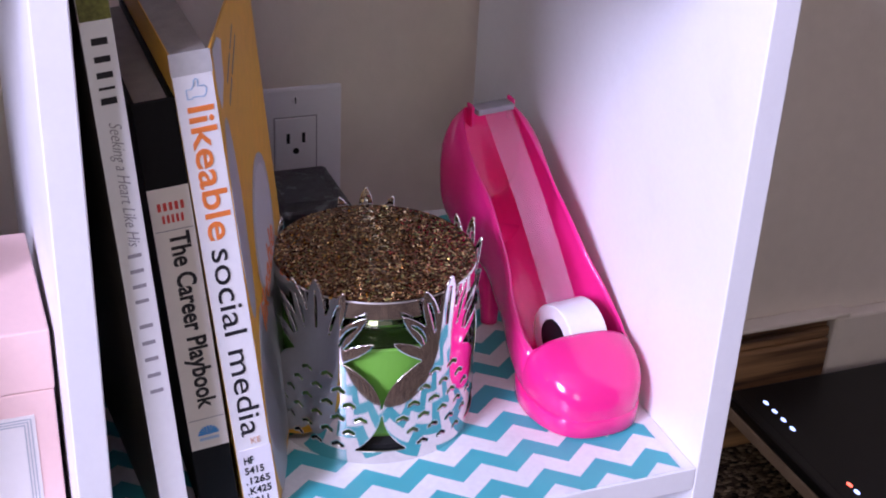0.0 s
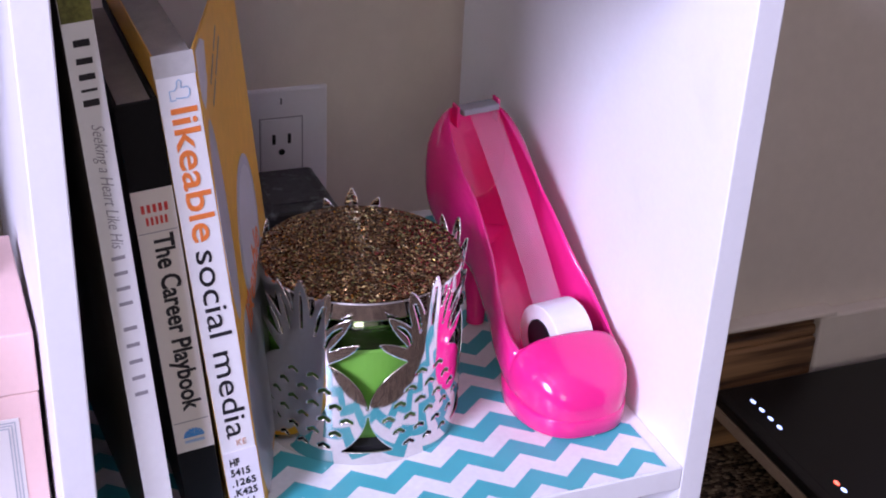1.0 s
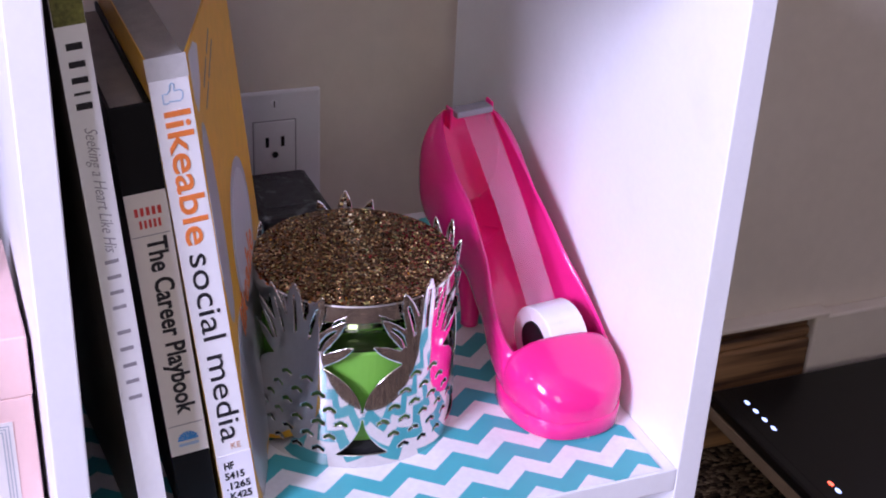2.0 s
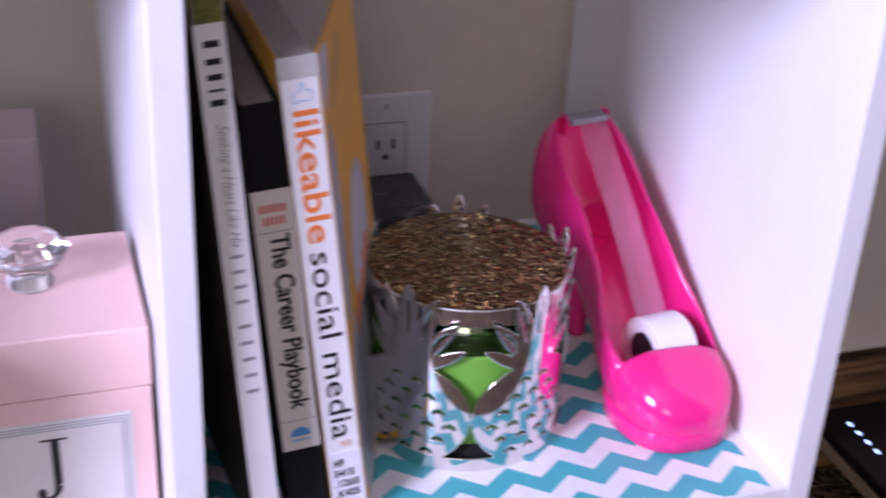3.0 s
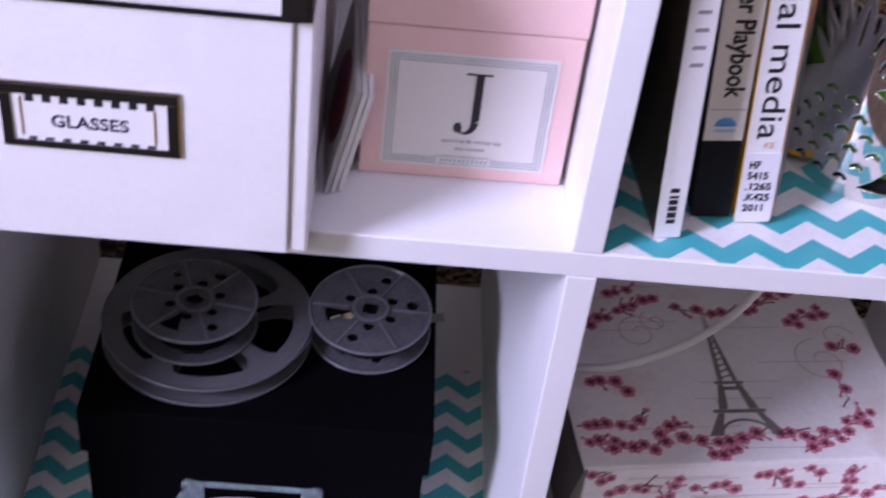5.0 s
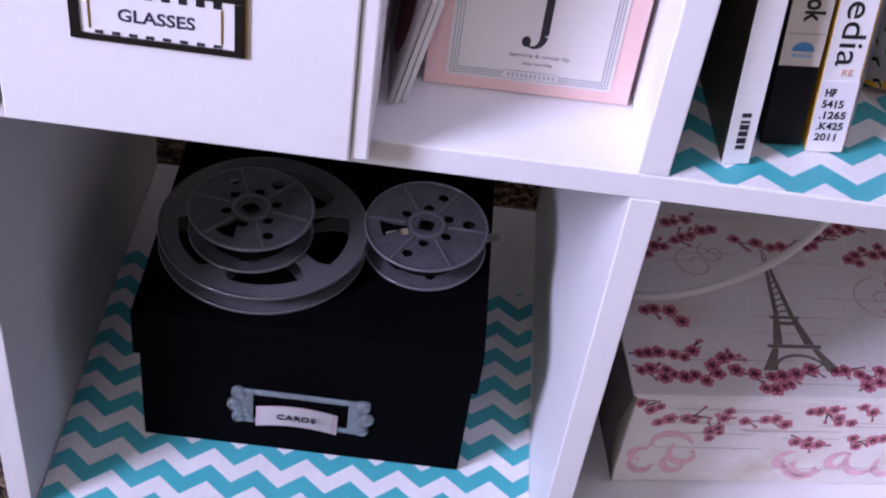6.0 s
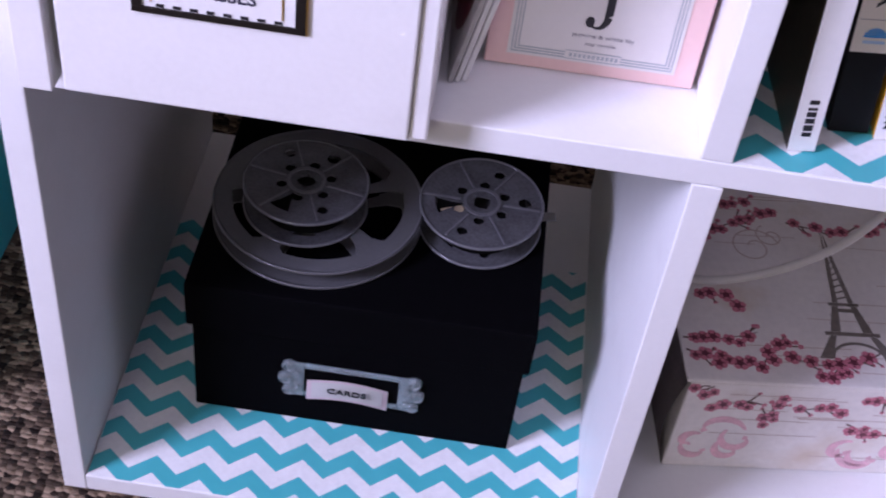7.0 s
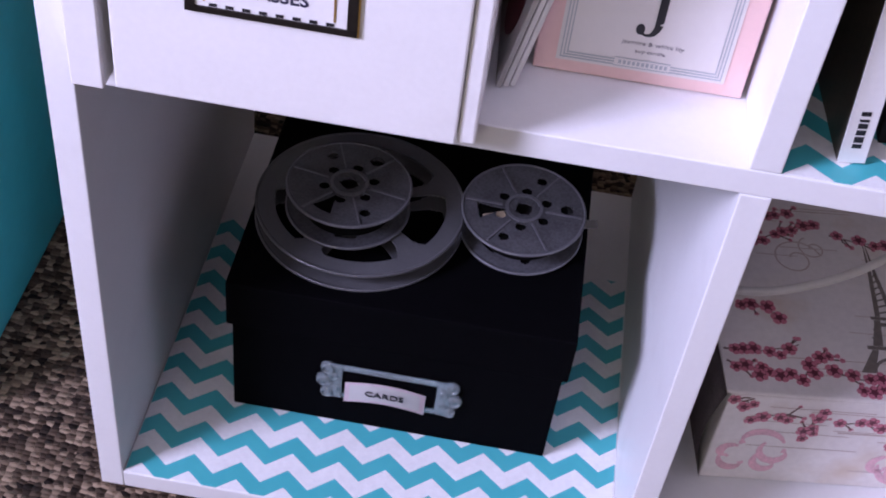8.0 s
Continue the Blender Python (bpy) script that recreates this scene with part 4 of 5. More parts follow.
part("brand_plate", _bm, LABEL, label)
bars("brand_bars", [(-0.0122 + 0.0023 * k, -0.0108 + 0.0023 * k) for k in range(11)], SILVER_INK, label, facing(0.0008, -0.0011, 0.0124), 0.0022)
for _z in (0.0098, 0.0147):
    part("border_line", box(-0.0135, 0.0145, -0.00125, -0.0011, _z, _z + 0.0004), SILVER_INK, label)
_bm = lathe([(0.0, 0.0), (0.0115, 0.0), (0.0125, 0.002), (0.0108, 0.0075), (0.0102, 0.0095), (0.0150, 0.0125), (0.0205, 0.0185), (0.0208, 0.0205), (0.0150, 0.0265), (0.0095, 0.0285), (0.0, 0.0285)], 10, Matrix.Translation((0.0010, 0.0560, H1 + 0.0003)), cap=False)
bmesh.ops.remove_doubles(_bm, verts=_bm.verts, dist=1e-6)
part("knob", _bm, CRYSTAL, pbox, "faceted clear crystal knob")

# ---- upper left: cards, box at the back ----
cards = thing("photo_booklet", (-0.1335, 0.0300, ZT), "small booklets leaning against the pink box", "booklet", turn=4)
ROUNDEL = mat("dark_red_print", (0.16, 0.02, 0.03), 0.4, vary=0.4, scale=60)
for _k, (_h, _d) in enumerate(((0.0640, 0.0950), (0.0620, 0.0930), (0.0610, 0.0940))):
    _m = Matrix.Translation((0.0035 * _k, 0.0012 * _k, 0.0006)) @ pose(0, 0, 0, 0, 12.0, 0)
    part("booklet", box(0, 0.0026, 0, _d, 0, _h, 0.0004, _m), GREY_PAPER if _k == 0 else WHITE_PAPER, cards)
_m = pose(0, 0, 0.0006, 0, 12.0, 0) @ Matrix(((0, 0, -1, -0.0001), (1, 0, 0, 0), (0, 1, 0, 0), (0, 0, 0, 1)))
_bm = bmesh.new()
add_poly(_bm, [(0.040 + 0.026 * math.cos(a / 16 * math.pi), 0.034 + 0.024 * math.sin(a / 16 * math.pi)) for a in range(32)], 0, 0.0003, _m)
part("cover_roundel", _bm, ROUNDEL, cards)

mauve = thing("mauve_carton", (-0.1250, 0.3000, ZT), "mauve printed carton standing at the back", "carton")
part("body", box(-0.0700, 0.0710, 0, 0.055, 0.0004, 0.1248, 0.001), MAUVE, mauve)
for _z, _x1 in ((0.066, 0.010), (0.058, -0.010), (0.046, 0.030), (0.030, 0.030)):
    bars("print_line", [(-0.055, _x1)], mat("mauve_ink", (0.28, 0.19, 0.20), 0.5), mauve, facing(0, -0.0001, _z), 0.0022)
_bm = bmesh.new()
add_stroke(_bm, [(-0.068, 0.098), (-0.03, 0.104), (0.01, 0.116), (0.0300, 0.1205)], [0.0008], 0, 0.0004, facing(0, -0.0002, 0))
part("fold_line", _bm, mat("fold_ink", (0.2, 0.15, 0.15), 0.5), mauve)

# ---- lower left: black box with film reels ----
bbox = thing("photo_box", (-0.1705, 0.0725, LOW), "black cardboard photo box with lid on chevron paper", "photo box")
BLACK_CARD = mat("black_linen_card", (0.0018, 0.0017, 0.0024), 0.8, spec=0.03, vary=0.3, scale=120, bump=0.2)
part("body", box(-0.1105, 0.1105, 0, 0.215, 0.0003, 0.1215, 0.0012), BLACK_CARD, bbox)
part("lid", box(-0.1140, 0.1140, -0.0033, 0.2185, 0.0865, 0.1255, 0.0016), BLACK_CARD, bbox)
part("label_holder", box(-0.0340, 0.0300, -0.0022, -0.0001, 0.0580, 0.0625, 0.0008), CLEAR_HOLDER, bbox, "clear embossed label holder")
part("label_holder", box(-0.0340, 0.0300, -0.0022, -0.0001, 0.0290, 0.0332, 0.0008), CLEAR_HOLDER, bbox)
for _x0, _x1 in ((-0.0445, -0.0342), (0.0302, 0.0405)):
    _bm = box(_x0, _x1, -0.0026, -0.0001, 0.0290, 0.0625, 0.0010)
    _o = _x0 if _x0 < 0 else _x1
    for _dx, _z, _r in ((0.0, 0.0335, 0.0048), (0.0022, 0.0455, 0.0058), (0.0, 0.0585, 0.0052), (-0.0050, 0.0400, 0.0030), (-0.0050, 0.0520, 0.0030)):
        add_lathe(_bm, [(_r, 0), (_r * 0.95, 0.0026), (_r * 0.70, 0.0038), (_r * 0.45, 0.0028), (0.0, 0.0034)], 18, facing(_o + math.copysign(_dx, _o) if _dx > 0 else _o + math.copysign(1, _o) * _dx, -0.0002, _z), cap=False)
    part("label_holder", _bm, CLEAR_HOLDER, bbox, "scrolled clear plastic end", smooth=False)
part("holder_window", box(-0.0340, 0.0300, -0.0008, -0.0001, 0.0334, 0.0578), BLACK_CARD, bbox)


def curled(x0, x1, z0, z1, lift):
    """A paper slip bowed outwards and upwards in its middle."""
    bm = bmesh.new()
    rows = []
    for k in range(19):
        x = x0 + (x1 - x0) * k / 18
        bow = math.sin(math.pi * min(max((x + 0.0320) / 0.0555, 0.0), 1.0))
        rows.append([bm.verts.new((x, -0.0032 - lift - 0.0045 * bow - 0.0012 * (1 - t), z0 + (z1 - z0) * t + 0.0092 * bow)) for t in (0, 1)])
    for p, q in zip(rows, rows[1:]):
        bm.faces.new((p[0], q[0], q[1], p[1]))
    bmesh.ops.solidify(bm, geom=bm.faces[:], thickness=0.0003)
    return bm


slip = part("name_tag", curled(-0.0320, 0.0235, 0.0290, 0.0480, 0.0), PINK_TAG, bbox, "curled pale pink paper tag")
part("tag_face", curled(-0.0285, 0.0200, 0.0318, 0.0464, 0.0006), WHITE_PAPER, slip, "white centre of the tag")
words("title", "CARDS", INK, slip, facing(-0.0040, -0.0096, 0.0475, -1.0), 0.0265, 0.0048, 0.0004)
BOXTOP = LOW + 0.1256


def flange(r, thick, holes, mat_, parent, m, name="flange", nr=44, na=264):
    """A round plate with openings: holes(x, y) is true where it is open."""
    bm = bmesh.new()
    grid = []
    for i in range(nr + 1):
        rr = r * (0.02 + 0.98 * i / nr)
        grid.append([(rr * math.cos(2 * math.pi * j / na), rr * math.sin(2 * math.pi * j / na)) for j in range(na)])
    low, top = {}, {}

    def vert(store, i, j, z):
        if (i, j) not in store:
            store[(i, j)] = bm.verts.new(m @ Vector((*grid[i][j], z)))
        return store[(i, j)]

    solid_cell = [[True] * na for _ in range(nr)]
    for i in range(nr):
        for j in range(na):
            k = (j + 1) % na
            x = (grid[i][j][0] + grid[i + 1][k][0]) / 2
            y = (grid[i][j][1] + grid[i + 1][k][1]) / 2
            solid_cell[i][j] = not holes(x, y)
    for i in range(nr):
        for j in range(na):
            if not solid_cell[i][j]:
                continue
            k = (j + 1) % na
            bm.faces.new([vert(top, *q, thick) for q in ((i, j), (i + 1, j), (i + 1, k), (i, k))])
            bm.faces.new([vert(low, *q, 0.0) for q in ((i, k), (i + 1, k), (i + 1, j), (i, j))])
            for (a, b), (di, dj) in ((((i, j), (i + 1, j)), (0, -1)), (((i + 1, k), (i, k)), (0, 1)), (((i + 1, j), (i + 1, k)), (1, 0)), (((i, k), (i, j)), (-1, 0))):
                ni, nj = i + di, (j + dj) % na
                if ni < 0 or ni >= nr or not solid_cell[ni][nj]:
                    bm.faces.new((vert(low, *a, 0.0), vert(low, *b, 0.0), vert(top, *b, thick), vert(top, *a, thick)))
    return part(name, bm, mat_, parent)


def big_holes(x, y):
    r, a = math.hypot(x, y), math.degrees(math.atan2(y, x))
    if r < 0.0045:
        return max(abs(x), abs(y)) < 0.0035
    for c in (-88, -16, 56, 128, 200):
        d = (a - c + 180) % 360 - 180
        if 0.0255 < r < 0.0575 and abs(d) < 29.5 - 5 * abs((r - 0.0415) / 0.016) ** 3:
            return True
    return False


def small_holes(x, y):
    r = math.hypot(x, y)
    if max(abs(x + y), abs(x - y)) * 0.707 < 0.0050:
        return True
    for k in range(6):
        a = radians(60 * k + 20)
        if math.hypot(x - 0.0165 * math.cos(a), y - 0.0165 * math.sin(a)) < 0.0036:
            return True
    for a, rad in ((62, 0.0046), (122, 0.0038), (300, 0.0036)):
        if math.hypot(x - 0.0300 * math.cos(radians(a)), y - 0.0290 * math.sin(radians(a))) < rad:
            return True
    d = (math.degrees(math.atan2(y, x)) + 115 + 180) % 360 - 180
    return 0.013 < r < 0.0315 and abs(d) < 4 + 560 * (r - 0.013)


def film_reel(at, r, height, holes, material, label, tilt=(0, 0), turn=0.0, ribs=6, film=False):
    ob = thing("film_reel", Matrix.Translation(at) @ pose(0, 0, 0, tilt[0], tilt[1], turn), label, "film reel", "old film reels")
    eye = Matrix.Identity(4)
    flange(r, 0.0012, holes, material, ob, pose(0, 0, 0, 0, 0, 33) if ribs else eye)
    flange(r, 0.0012, holes, material, ob, Matrix.Translation((0, 0, height - 0.0012)))
    for z in (0.0006, height - 0.0006):
        part("rim", lathe([(r - 0.0012, z - 0.0011), (r + 0.0003, z - 0.0011), (r + 0.0008, z), (r + 0.0003, z + 0.0011), (r - 0.0012, z + 0.0011), (r - 0.0012, z - 0.0011)], 96, cap=False), REEL_RIB if ribs else material, ob, smooth=True)
    part("hub", lathe([(0.0125 if r < 0.05 else 0.0240, 0.0013), (0.0125 if r < 0.05 else 0.0240, height - 0.0013)], 48, cap=False), material, ob, smooth=True)
    for k in range(ribs):
        a = 360 / ribs * k - 10
        part("rib", box(0.0145, r - 0.002, -0.0007, 0.0007, height - 0.0001, height + 0.0009, 0, pose(0, 0, 0, 0, 0, a)), REEL_RIB, ob)
    if ribs:
        part("hub_ring", lathe([(0.0105, height - 0.0001), (0.0105, height + 0.0010), (0.0128, height + 0.0010), (0.0128, height - 0.0001)], 40, cap=False), REEL_RIB, ob)
        # Black filler and core disc added so the openings look deep and shaded.
        part("hole_filler", lathe([(0.0130, 0.0016), (0.0300, 0.0016), (0.0300, height - 0.0022), (0.0130, height - 0.0022), (0.0130, 0.0016)], 64, cap=False), REEL_GAP, ob, "black filler added to darken the reel holes")
        part("core", lathe([(0.0, height - 0.0080), (0.0124, height - 0.0080)], 40, cap=False), DARK, ob)
    if film:
        part("film_leader", box(-0.0075, 0.0075, -0.0045, 0.0045, 0, 0.0004, 0, pose(-0.0030, -0.0206, height - 0.0020, 0, 0, 75)), mat("film_leader", (0.42, 0.33, 0.22), 0.4, vary=0.2), ob, "cream film leader")
        part("film_end", box(0.030, 0.052, -0.0040, 0.0040, 0.0060, 0.0063, 0, pose(0, 0, 0, 0, 0, 62)), mat("film_end", (0.20, 0.19, 0.18), 0.35, vary=0.2), ob, "loose grey film end")
    return ob


film_reel((-0.2120, 0.1500, BOXTOP + 0.0008), 0.0700, 0.0145, big_holes, REEL, "large grey plastic film reel lying on the black box", turn=8, ribs=0)
film_reel((-0.2195, 0.1420, BOXTOP + 0.0160), 0.0410, 0.0205, small_holes, REEL_CLEAR, "small smoky plastic film reel stacked on the large reel", turn=0)
film_reel((-0.1030, 0.1620, BOXTOP + 0.0036), 0.0415, 0.0200, small_holes, REEL_CLEAR, "small smoky plastic film reel with a bit of film", tilt=(3.5, 2.5), turn=-52, film=True)

# ---- lower right: printed keepsake box ----
paris = thing("keepsake_box", (0.0460, 0.0800, T), "white keepsake box printed with pink blossoms and a tower", "keepsake box", turn=7.5)
PW, PD, PH = 0.2520, 0.1960, 0.0960
part("body", box(0.004, PW, 0, PD, 0.0005, PH - 0.0032, 0.0015), PRINT_WHITE, paris)
part("lid", box(0.001, PW + 0.0005, -0.0004, PD + 0.0005, PH - 0.0030, PH, 0.0012), PRINT_WHITE, paris)
_bm = bmesh.new()
_rows = []
for _k in range(13):
    _s = _k / 12
    _rows.append([_bm.verts.new((0.0005 - 0.0100 * math.sin(math.pi * _s) * 0.8 + 0.004 * (1 - _s), y, 0.0008 + _s * (PH - 0.002))) for y in (-0.0025, PD)])
for _p, _q in zip(_rows, _rows[1:]):
    _bm.faces.new((_p[0], _p[1], _q[1], _q[0]))
bmesh.ops.solidify(_bm, geom=_bm.faces[:], thickness=0.003)
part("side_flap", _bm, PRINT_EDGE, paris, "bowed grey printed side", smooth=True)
TOPF = Matrix.Translation((0, 0, PH))
FRONT = facing(0, -0.0002, 0)
rng = random.Random(7)


def blossom_meshes():
    made = []
    for v in range(5):
        pet, eye = bmesh.new(), bmesh.new()
        for k in range(5):
            a = 2 * math.pi * k / 5
            cx, cy, q = 0.55 * math.cos(a), 0.55 * math.sin(a), 0.42 + 0.12 * rng.random()
            add_poly(pet, [(cx + q * math.cos(a + b * math.pi / 4) * (1 + 0.1 * (b % 2)), cy + q * math.sin(a + b * math.pi / 4)) for b in range(8)], 0, 0.030 + 0.002 * k)
            c = a + 0.63
            add_poly(eye, [(0.1 * math.cos(c - 1), 0.1 * math.sin(c - 1)), (0.72 * math.cos(c - 0.13), 0.72 * math.sin(c - 0.13)), (0.72 * math.cos(c + 0.13), 0.72 * math.sin(c + 0.13)), (0.1 * math.cos(c + 1), 0.1 * math.sin(c + 1))], 0.042, 0.052)
        add_poly(eye, [(0.42 * math.cos(b * math.pi / 4), 0.42 * math.sin(b * math.pi / 4)) for b in range(8)], 0.042, 0.054)
        pair = []
        for nm, bm, mt in (("blossom", pet, BLOSSOM), ("centre", eye, BLOSSOM_DARK)):
            me = bpy.data.meshes.new(nm)
            bm.to_mesh(me)
            bm.free()
            me.materials.append(mt)
            pair.append(me)
        made.append(pair)
    return made


BLOOMS = blossom_meshes()


def blossom_set(places, place):
    for x, y, r in places:
        pet, eye = BLOOMS[rng.randrange(5)]
        ob = new("blossom", pet)
        ob.parent = paris
        ob.matrix_basis = place @ Matrix.Translation((x, y, rng.random() * 0.00008)) @ pose(0, 0, 0, 0, 0, rng.random() * 360) @ Matrix.Scale(r, 4)
        if r > 0.0024:
            new("centre", eye).parent = ob


def branch(x0, y0, x1, y1, bend, n, r, places, twigs):
    """A printed twig from one point to another with n flowers along it and buds on its shoots."""
    along = math.atan2(y1 - y0, x1 - x0)

    def at(s):
        return (x0 + (x1 - x0) * s, y0 + (y1 - y0) * s + bend * math.sin(math.pi * s))

    twigs.append([(p[0] + rng.uniform(-1, 1) * 0.0008, p[1] + rng.uniform(-1, 1) * 0.0008) for p in (at(k / 8) for k in range(9))])
    for k in range(max(2, n // 2)):
        px, py = at(rng.uniform(0.15, 1.0))
        a = along + rng.choice((-1, 1)) * rng.uniform(0.4, 1.0)
        q = rng.uniform(0.007, 0.013)
        tip = (px + q * math.cos(a), py + q * math.sin(a))
        twigs.append([(px, py), ((px + tip[0]) / 2 + rng.uniform(-0.001, 0.001), (py + tip[1]) / 2), tip])
        places.append((*tip, r * rng.uniform(0.25, 0.42)))
    for k in range(n):
        px, py = at((k + 0.5) / n + rng.uniform(-0.2, 0.2) / n)
        places.append((px + rng.gauss(0, 0.0022), py + rng.gauss(0, 0.0030), r * rng.uniform(0.72, 1.12)))


def print_branches(rows, r, place, x_most, y_least, y_most):
    places, twigs = [], []
    for row in rows:
        branch(*row[:5], round(row[5] * 1.6), r, places, twigs)
    kept = []
    for x, y, q in sorted(places, key=lambda p: -p[2]):
        if 0.005 < x < x_most and y_least < y < y_most and all(math.hypot(x - u, y - v) > 0.58 * (q + w) for u, v, w in kept):
            kept.append((x, y, q))
    blossom_set(kept, place)
    for pts in twigs:
        line = [(min(max(x, 0.003), x_most), min(max(y, y_least), y_most)) for x, y in pts]
        part("branch", add_stroke(bmesh.new(), line, [0.0015, 0.0013, 0.0011, 0.0010, 0.0009, 0.0008], 0, 0.00012, place), TWIG, paris)


print_branches(((0.004, 0.037, 0.057, 0.044, -0.003, 6), (0.004, 0.026, 0.054, 0.016, -0.003, 6), (0.056, 0.018, 0.077, 0.036, 0.002, 5), (0.075, 0.023, 0.108, 0.018, -0.003, 4),
                (0.106, 0.018, 0.134, 0.024, 0.002, 6), (0.143, 0.030, 0.180, 0.018, 0.002, 4), (0.095, 0.008, 0.113, 0.008, 0.0, 3), (0.020, 0.080, 0.048, 0.071, 0.002, 3),
                (0.030, 0.137, 0.093, 0.165, 0.003, 9), (0.099, 0.156, 0.147, 0.149, -0.003, 5), (0.052, 0.168, 0.073, 0.176, 0.0, 3), (0.159, 0.146, 0.206, 0.174, 0.003, 8),
                (0.188, 0.133, 0.222, 0.150, 0.002, 6), (0.215, 0.106, 0.231, 0.109, 0.0, 3), (0.209, 0.078, 0.211, 0.055, 0.0, 3), (0.160, 0.007, 0.189, 0.022, 0.002, 5), (0.189, 0.022, 0.222, 0.044, 0.002, 5)),
               0.0056, TOPF, PW - 0.006, 0.004, PD - 0.006)
print_branches(((0.006, 0.088, 0.023, 0.084, 0.0, 3), (0.021, 0.066, 0.050, 0.076, 0.002, 4), (0.061, 0.052, 0.073, 0.080, 0.0, 5), (0.081, 0.069, 0.114, 0.069, 0.002, 3), (0.122, 0.056, 0.148, 0.043, 0.0, 3),
                (0.127, 0.085, 0.160, 0.069, 0.002, 5), (0.158, 0.088, 0.180, 0.082, 0.0, 3), (0.167, 0.049, 0.203, 0.055, 0.002, 5), (0.196, 0.066, 0.198, 0.088, 0.0, 4), (0.215, 0.060, 0.240, 0.075, 0.0, 4)),
               0.0053, FRONT, PW - 0.006, 0.012, PH - 0.006)
# the tower, foot to the front
_bm = bmesh.new()
_X = 0.1245


def tw(points):
    add_poly(_bm, [(_X + x, 0.024 + (y - 0.036) * 0.905) for x, y in points], 0, 0.00025, TOPF)


tw([(-0.0075, 0.094), (-0.0038, 0.094), (-0.0006, 0.140), (-0.0006, 0.172), (-0.0010, 0.172), (-0.0024, 0.150)])
tw([(0.0075, 0.094), (0.0024, 0.150), (0.0010, 0.172), (0.0006, 0.172), (0.0006, 0.140), (0.0038, 0.094)])
for _k in range(7):
    _y, _h = 0.097 + 0.0065 * _k, 0.0036 * (1 - _k / 7.5)
    tw([(-_h, _y), (_h, _y + 0.0024), (_h, _y + 0.0040), (-_h, _y + 0.0016)])
tw([(-0.0110, 0.0905), (0.0110, 0.0905), (0.0110, 0.0935), (-0.0110, 0.0935)])
tw([(-0.0150, 0.0635), (-0.0080, 0.0635), (-0.0045, 0.090), (-0.0088, 0.090)])
tw([(0.0150, 0.0635), (0.0088, 0.090), (0.0045, 0.090), (0.0080, 0.0635)])
for _k in range(3):
    _y, _o, _i = 0.0660 + 0.0085 * _k, 0.0140 - 0.0022 * _k, 0.0078 - 0.0011 * _k
    for _q in (-1, 1):
        tw([(_q * _i, _y), (_q * _o, _y + 0.0052), (_q * _o, _y + 0.0066), (_q * _i, _y + 0.0014)][::_q])
tw([(-0.0052, 0.084), (0.0052, 0.084), (0.0048, 0.0875), (-0.0048, 0.0875)])
tw([(-0.0195, 0.0595), (0.0195, 0.0595), (0.0195, 0.0630), (-0.0195, 0.0630)])
tw([(-0.0285, 0.036), (-0.0190, 0.036), (-0.0120, 0.0590), (-0.0165, 0.0590)])
tw([(0.0285, 0.036), (0.0165, 0.0590), (0.0120, 0.0590), (0.0190, 0.036)])
add_stroke(_bm, [(_X + 0.0185 * math.cos(a * math.pi / 16), 0.0245 + 0.0140 * math.sin(a * math.pi / 16)) for a in range(17)], [0.0022], 0, 0.00026, TOPF)
for _y in (0.051, 0.058):
    add_stroke(_bm, [(_X - 0.0125, _y), (_X - 0.0070, _y + 0.003)], [0.0012], 0, 0.00027, TOPF)
    add_stroke(_bm, [(_X + 0.0125, _y), (_X + 0.0070, _y + 0.003)], [0.0012], 0, 0.00027, TOPF)
part("tower_print", _bm, TOWER, paris)


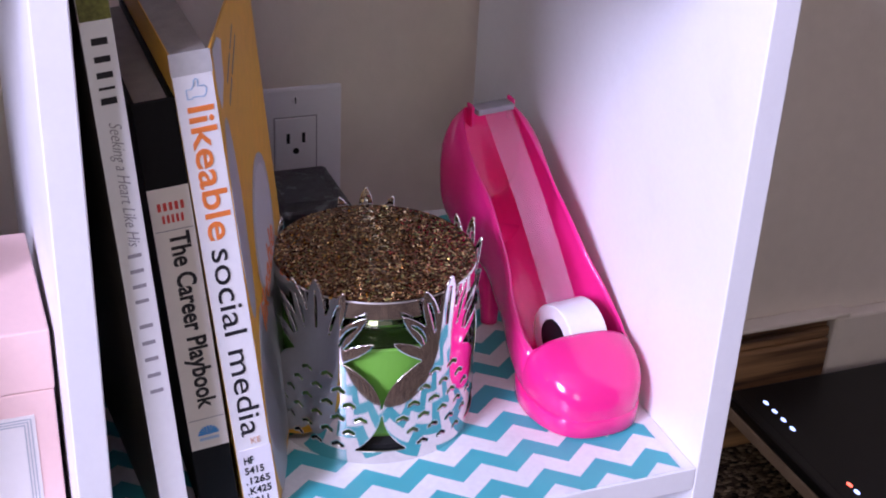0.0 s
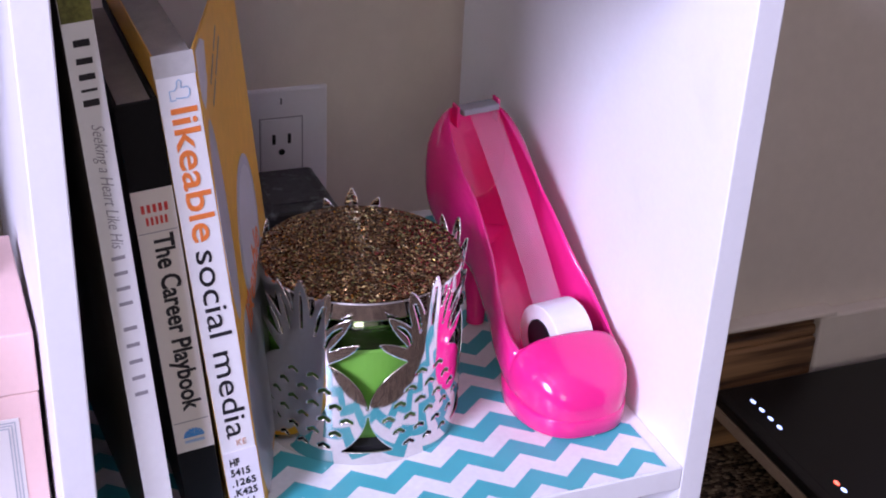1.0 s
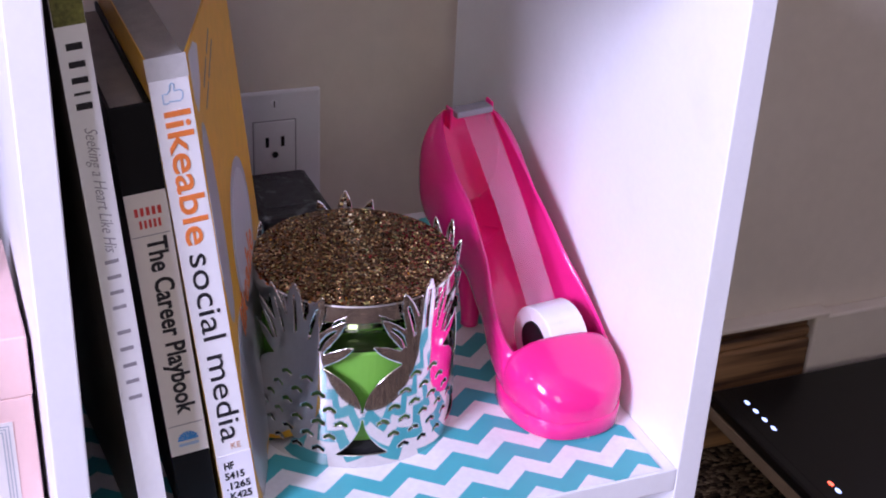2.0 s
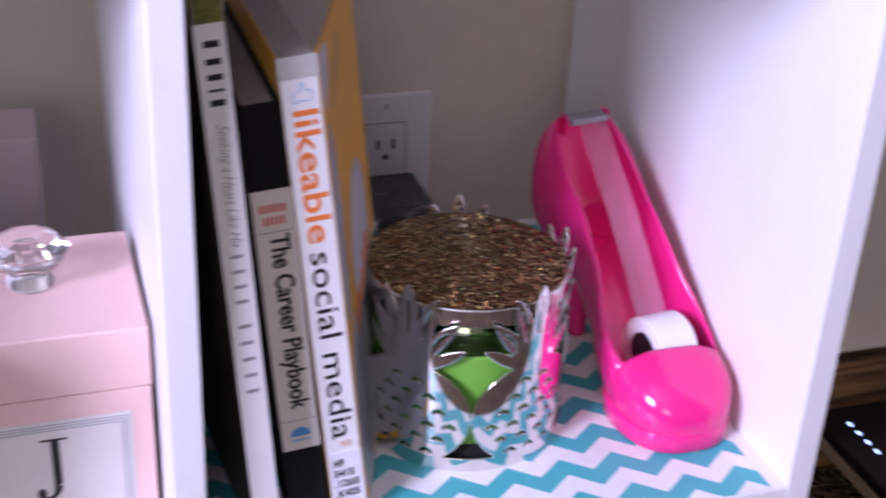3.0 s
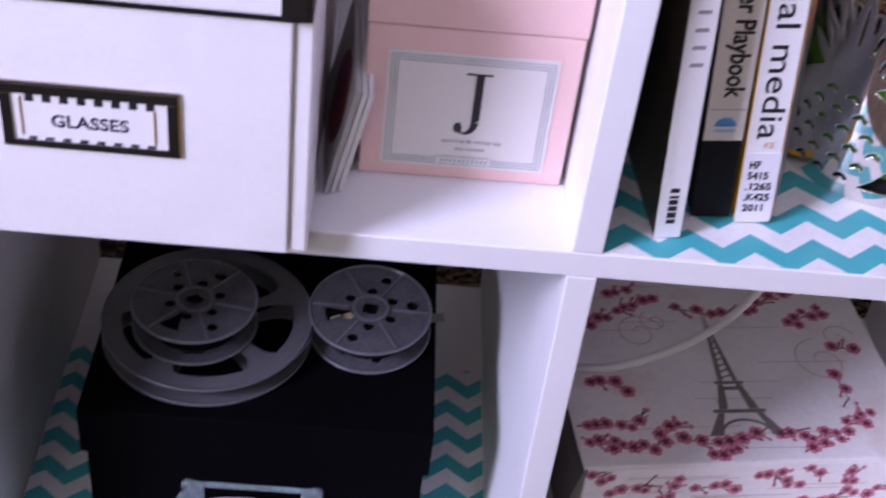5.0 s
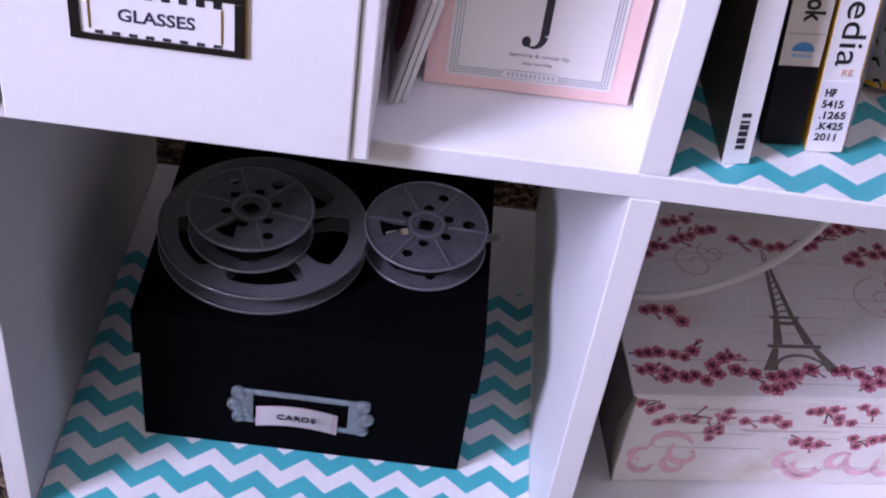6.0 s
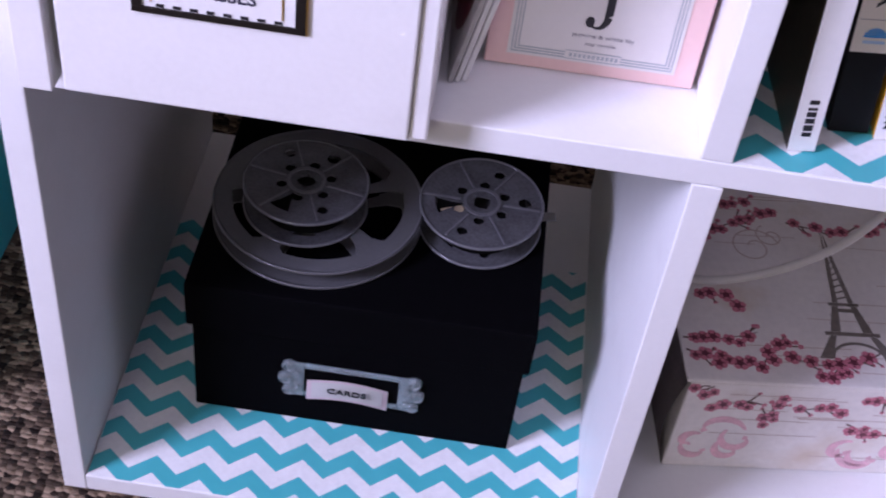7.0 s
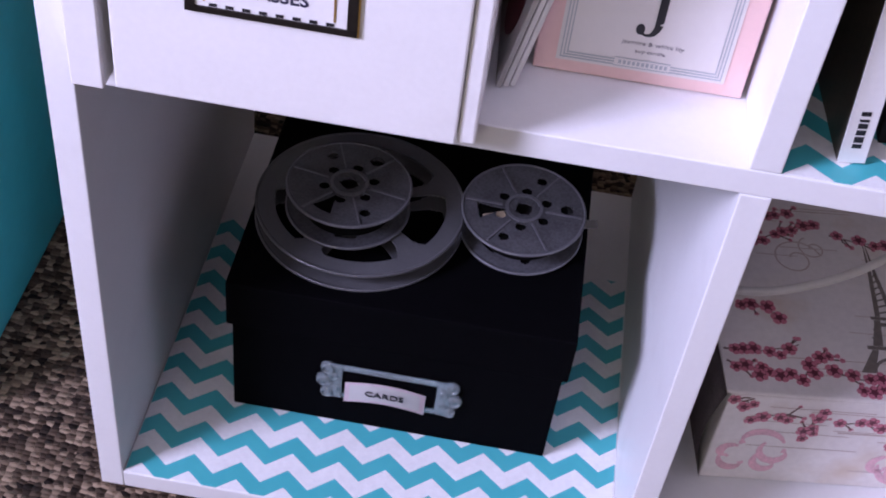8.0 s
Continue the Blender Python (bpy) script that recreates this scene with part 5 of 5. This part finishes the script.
def scroll(cx, cy, r, turns, start, w, place, material, flip=1):
    bm = bmesh.new()
    pts = []
    for k in range(30):
        s = k / 29
        a = start + flip * turns * 2 * math.pi * s
        pts.append((cx + r * (1 - 0.8 * s) * math.cos(a), cy + r * (1 - 0.8 * s) * math.sin(a)))
    add_stroke(bm, pts, [w * (0.35 + 0.9 * math.sin(math.pi * min(1, k / 24)) + (0.5 if k > 25 else 0)) for k in range(30)] if w > 0.002 else [w], 0, 0.00011, place)
    return part("scroll_print", bm, material, paris)


for _c in ((0.070, 0.128, 0.020, 1.4, 0.3), (0.085, 0.140, 0.012, 1.2, 2.0), (0.205, 0.095, 0.024, 1.3, 1.6), (0.225, 0.120, 0.014, 1.2, 0.2)):
    scroll(*_c, 0.0011, TOPF, SCROLL)
for _c in ((0.030, 0.040, 0.024, 0.42, 0.2), (0.052, 0.034, 0.015, 0.75, 2.4), (0.048, 0.022, 0.013, 0.7, 2.2), (0.026, 0.022, 0.014, 0.5, 2.8), (0.018, 0.030, 0.010, 0.6, 1.0), (0.128, 0.026, 0.012, 0.8, 1.2), (0.150, 0.022, 0.026, 0.40, 2.9),
           (0.146, 0.020, 0.014, 0.6, 2.6), (0.166, 0.026, 0.012, 0.8, 1.0), (0.190, 0.026, 0.022, 0.5, 2.6), (0.205, 0.022, 0.013, 0.8, 2.4), (0.228, 0.026, 0.014, 0.7, 1.4)):
    scroll(*_c, 0.0052, FRONT, PINK_SCROLL)
for _k in range(30):
    _pl, _top = (FRONT, PH - 0.012) if _k < 14 else (TOPF, PD - 0.01)
    _x, _y = rng.uniform(0.01, 0.16), rng.uniform(0.008, _top)
    part("plank_line", add_stroke(bmesh.new(), [(_x, _y), (_x + rng.uniform(0.03, 0.08), _y + rng.uniform(-0.001, 0.001))], [0.0006], 0, 0.0001, _pl), SCROLL, paris)

cord = thing("usb_cable", (0, 0, 0), "white charging cable draped over the keepsake box", "cable")
tube("sleeve_length", [(0.026, 0.33, 0.02), (0.020, 0.29, 0.06), (0.017, 0.21, 0.118), (0.026, 0.165, 0.1265), (0.047, 0.150, 0.132), (0.078, 0.148, 0.143), (0.108, 0.150, 0.160), (0.135, 0.151, 0.184), (0.155, 0.152, 0.222), (0.175, 0.165, 0.265), (0.21, 0.23, 0.30), (0.25, 0.33, 0.30), (0.27, 0.42, 0.28)], 0.0030, CABLE, cord)
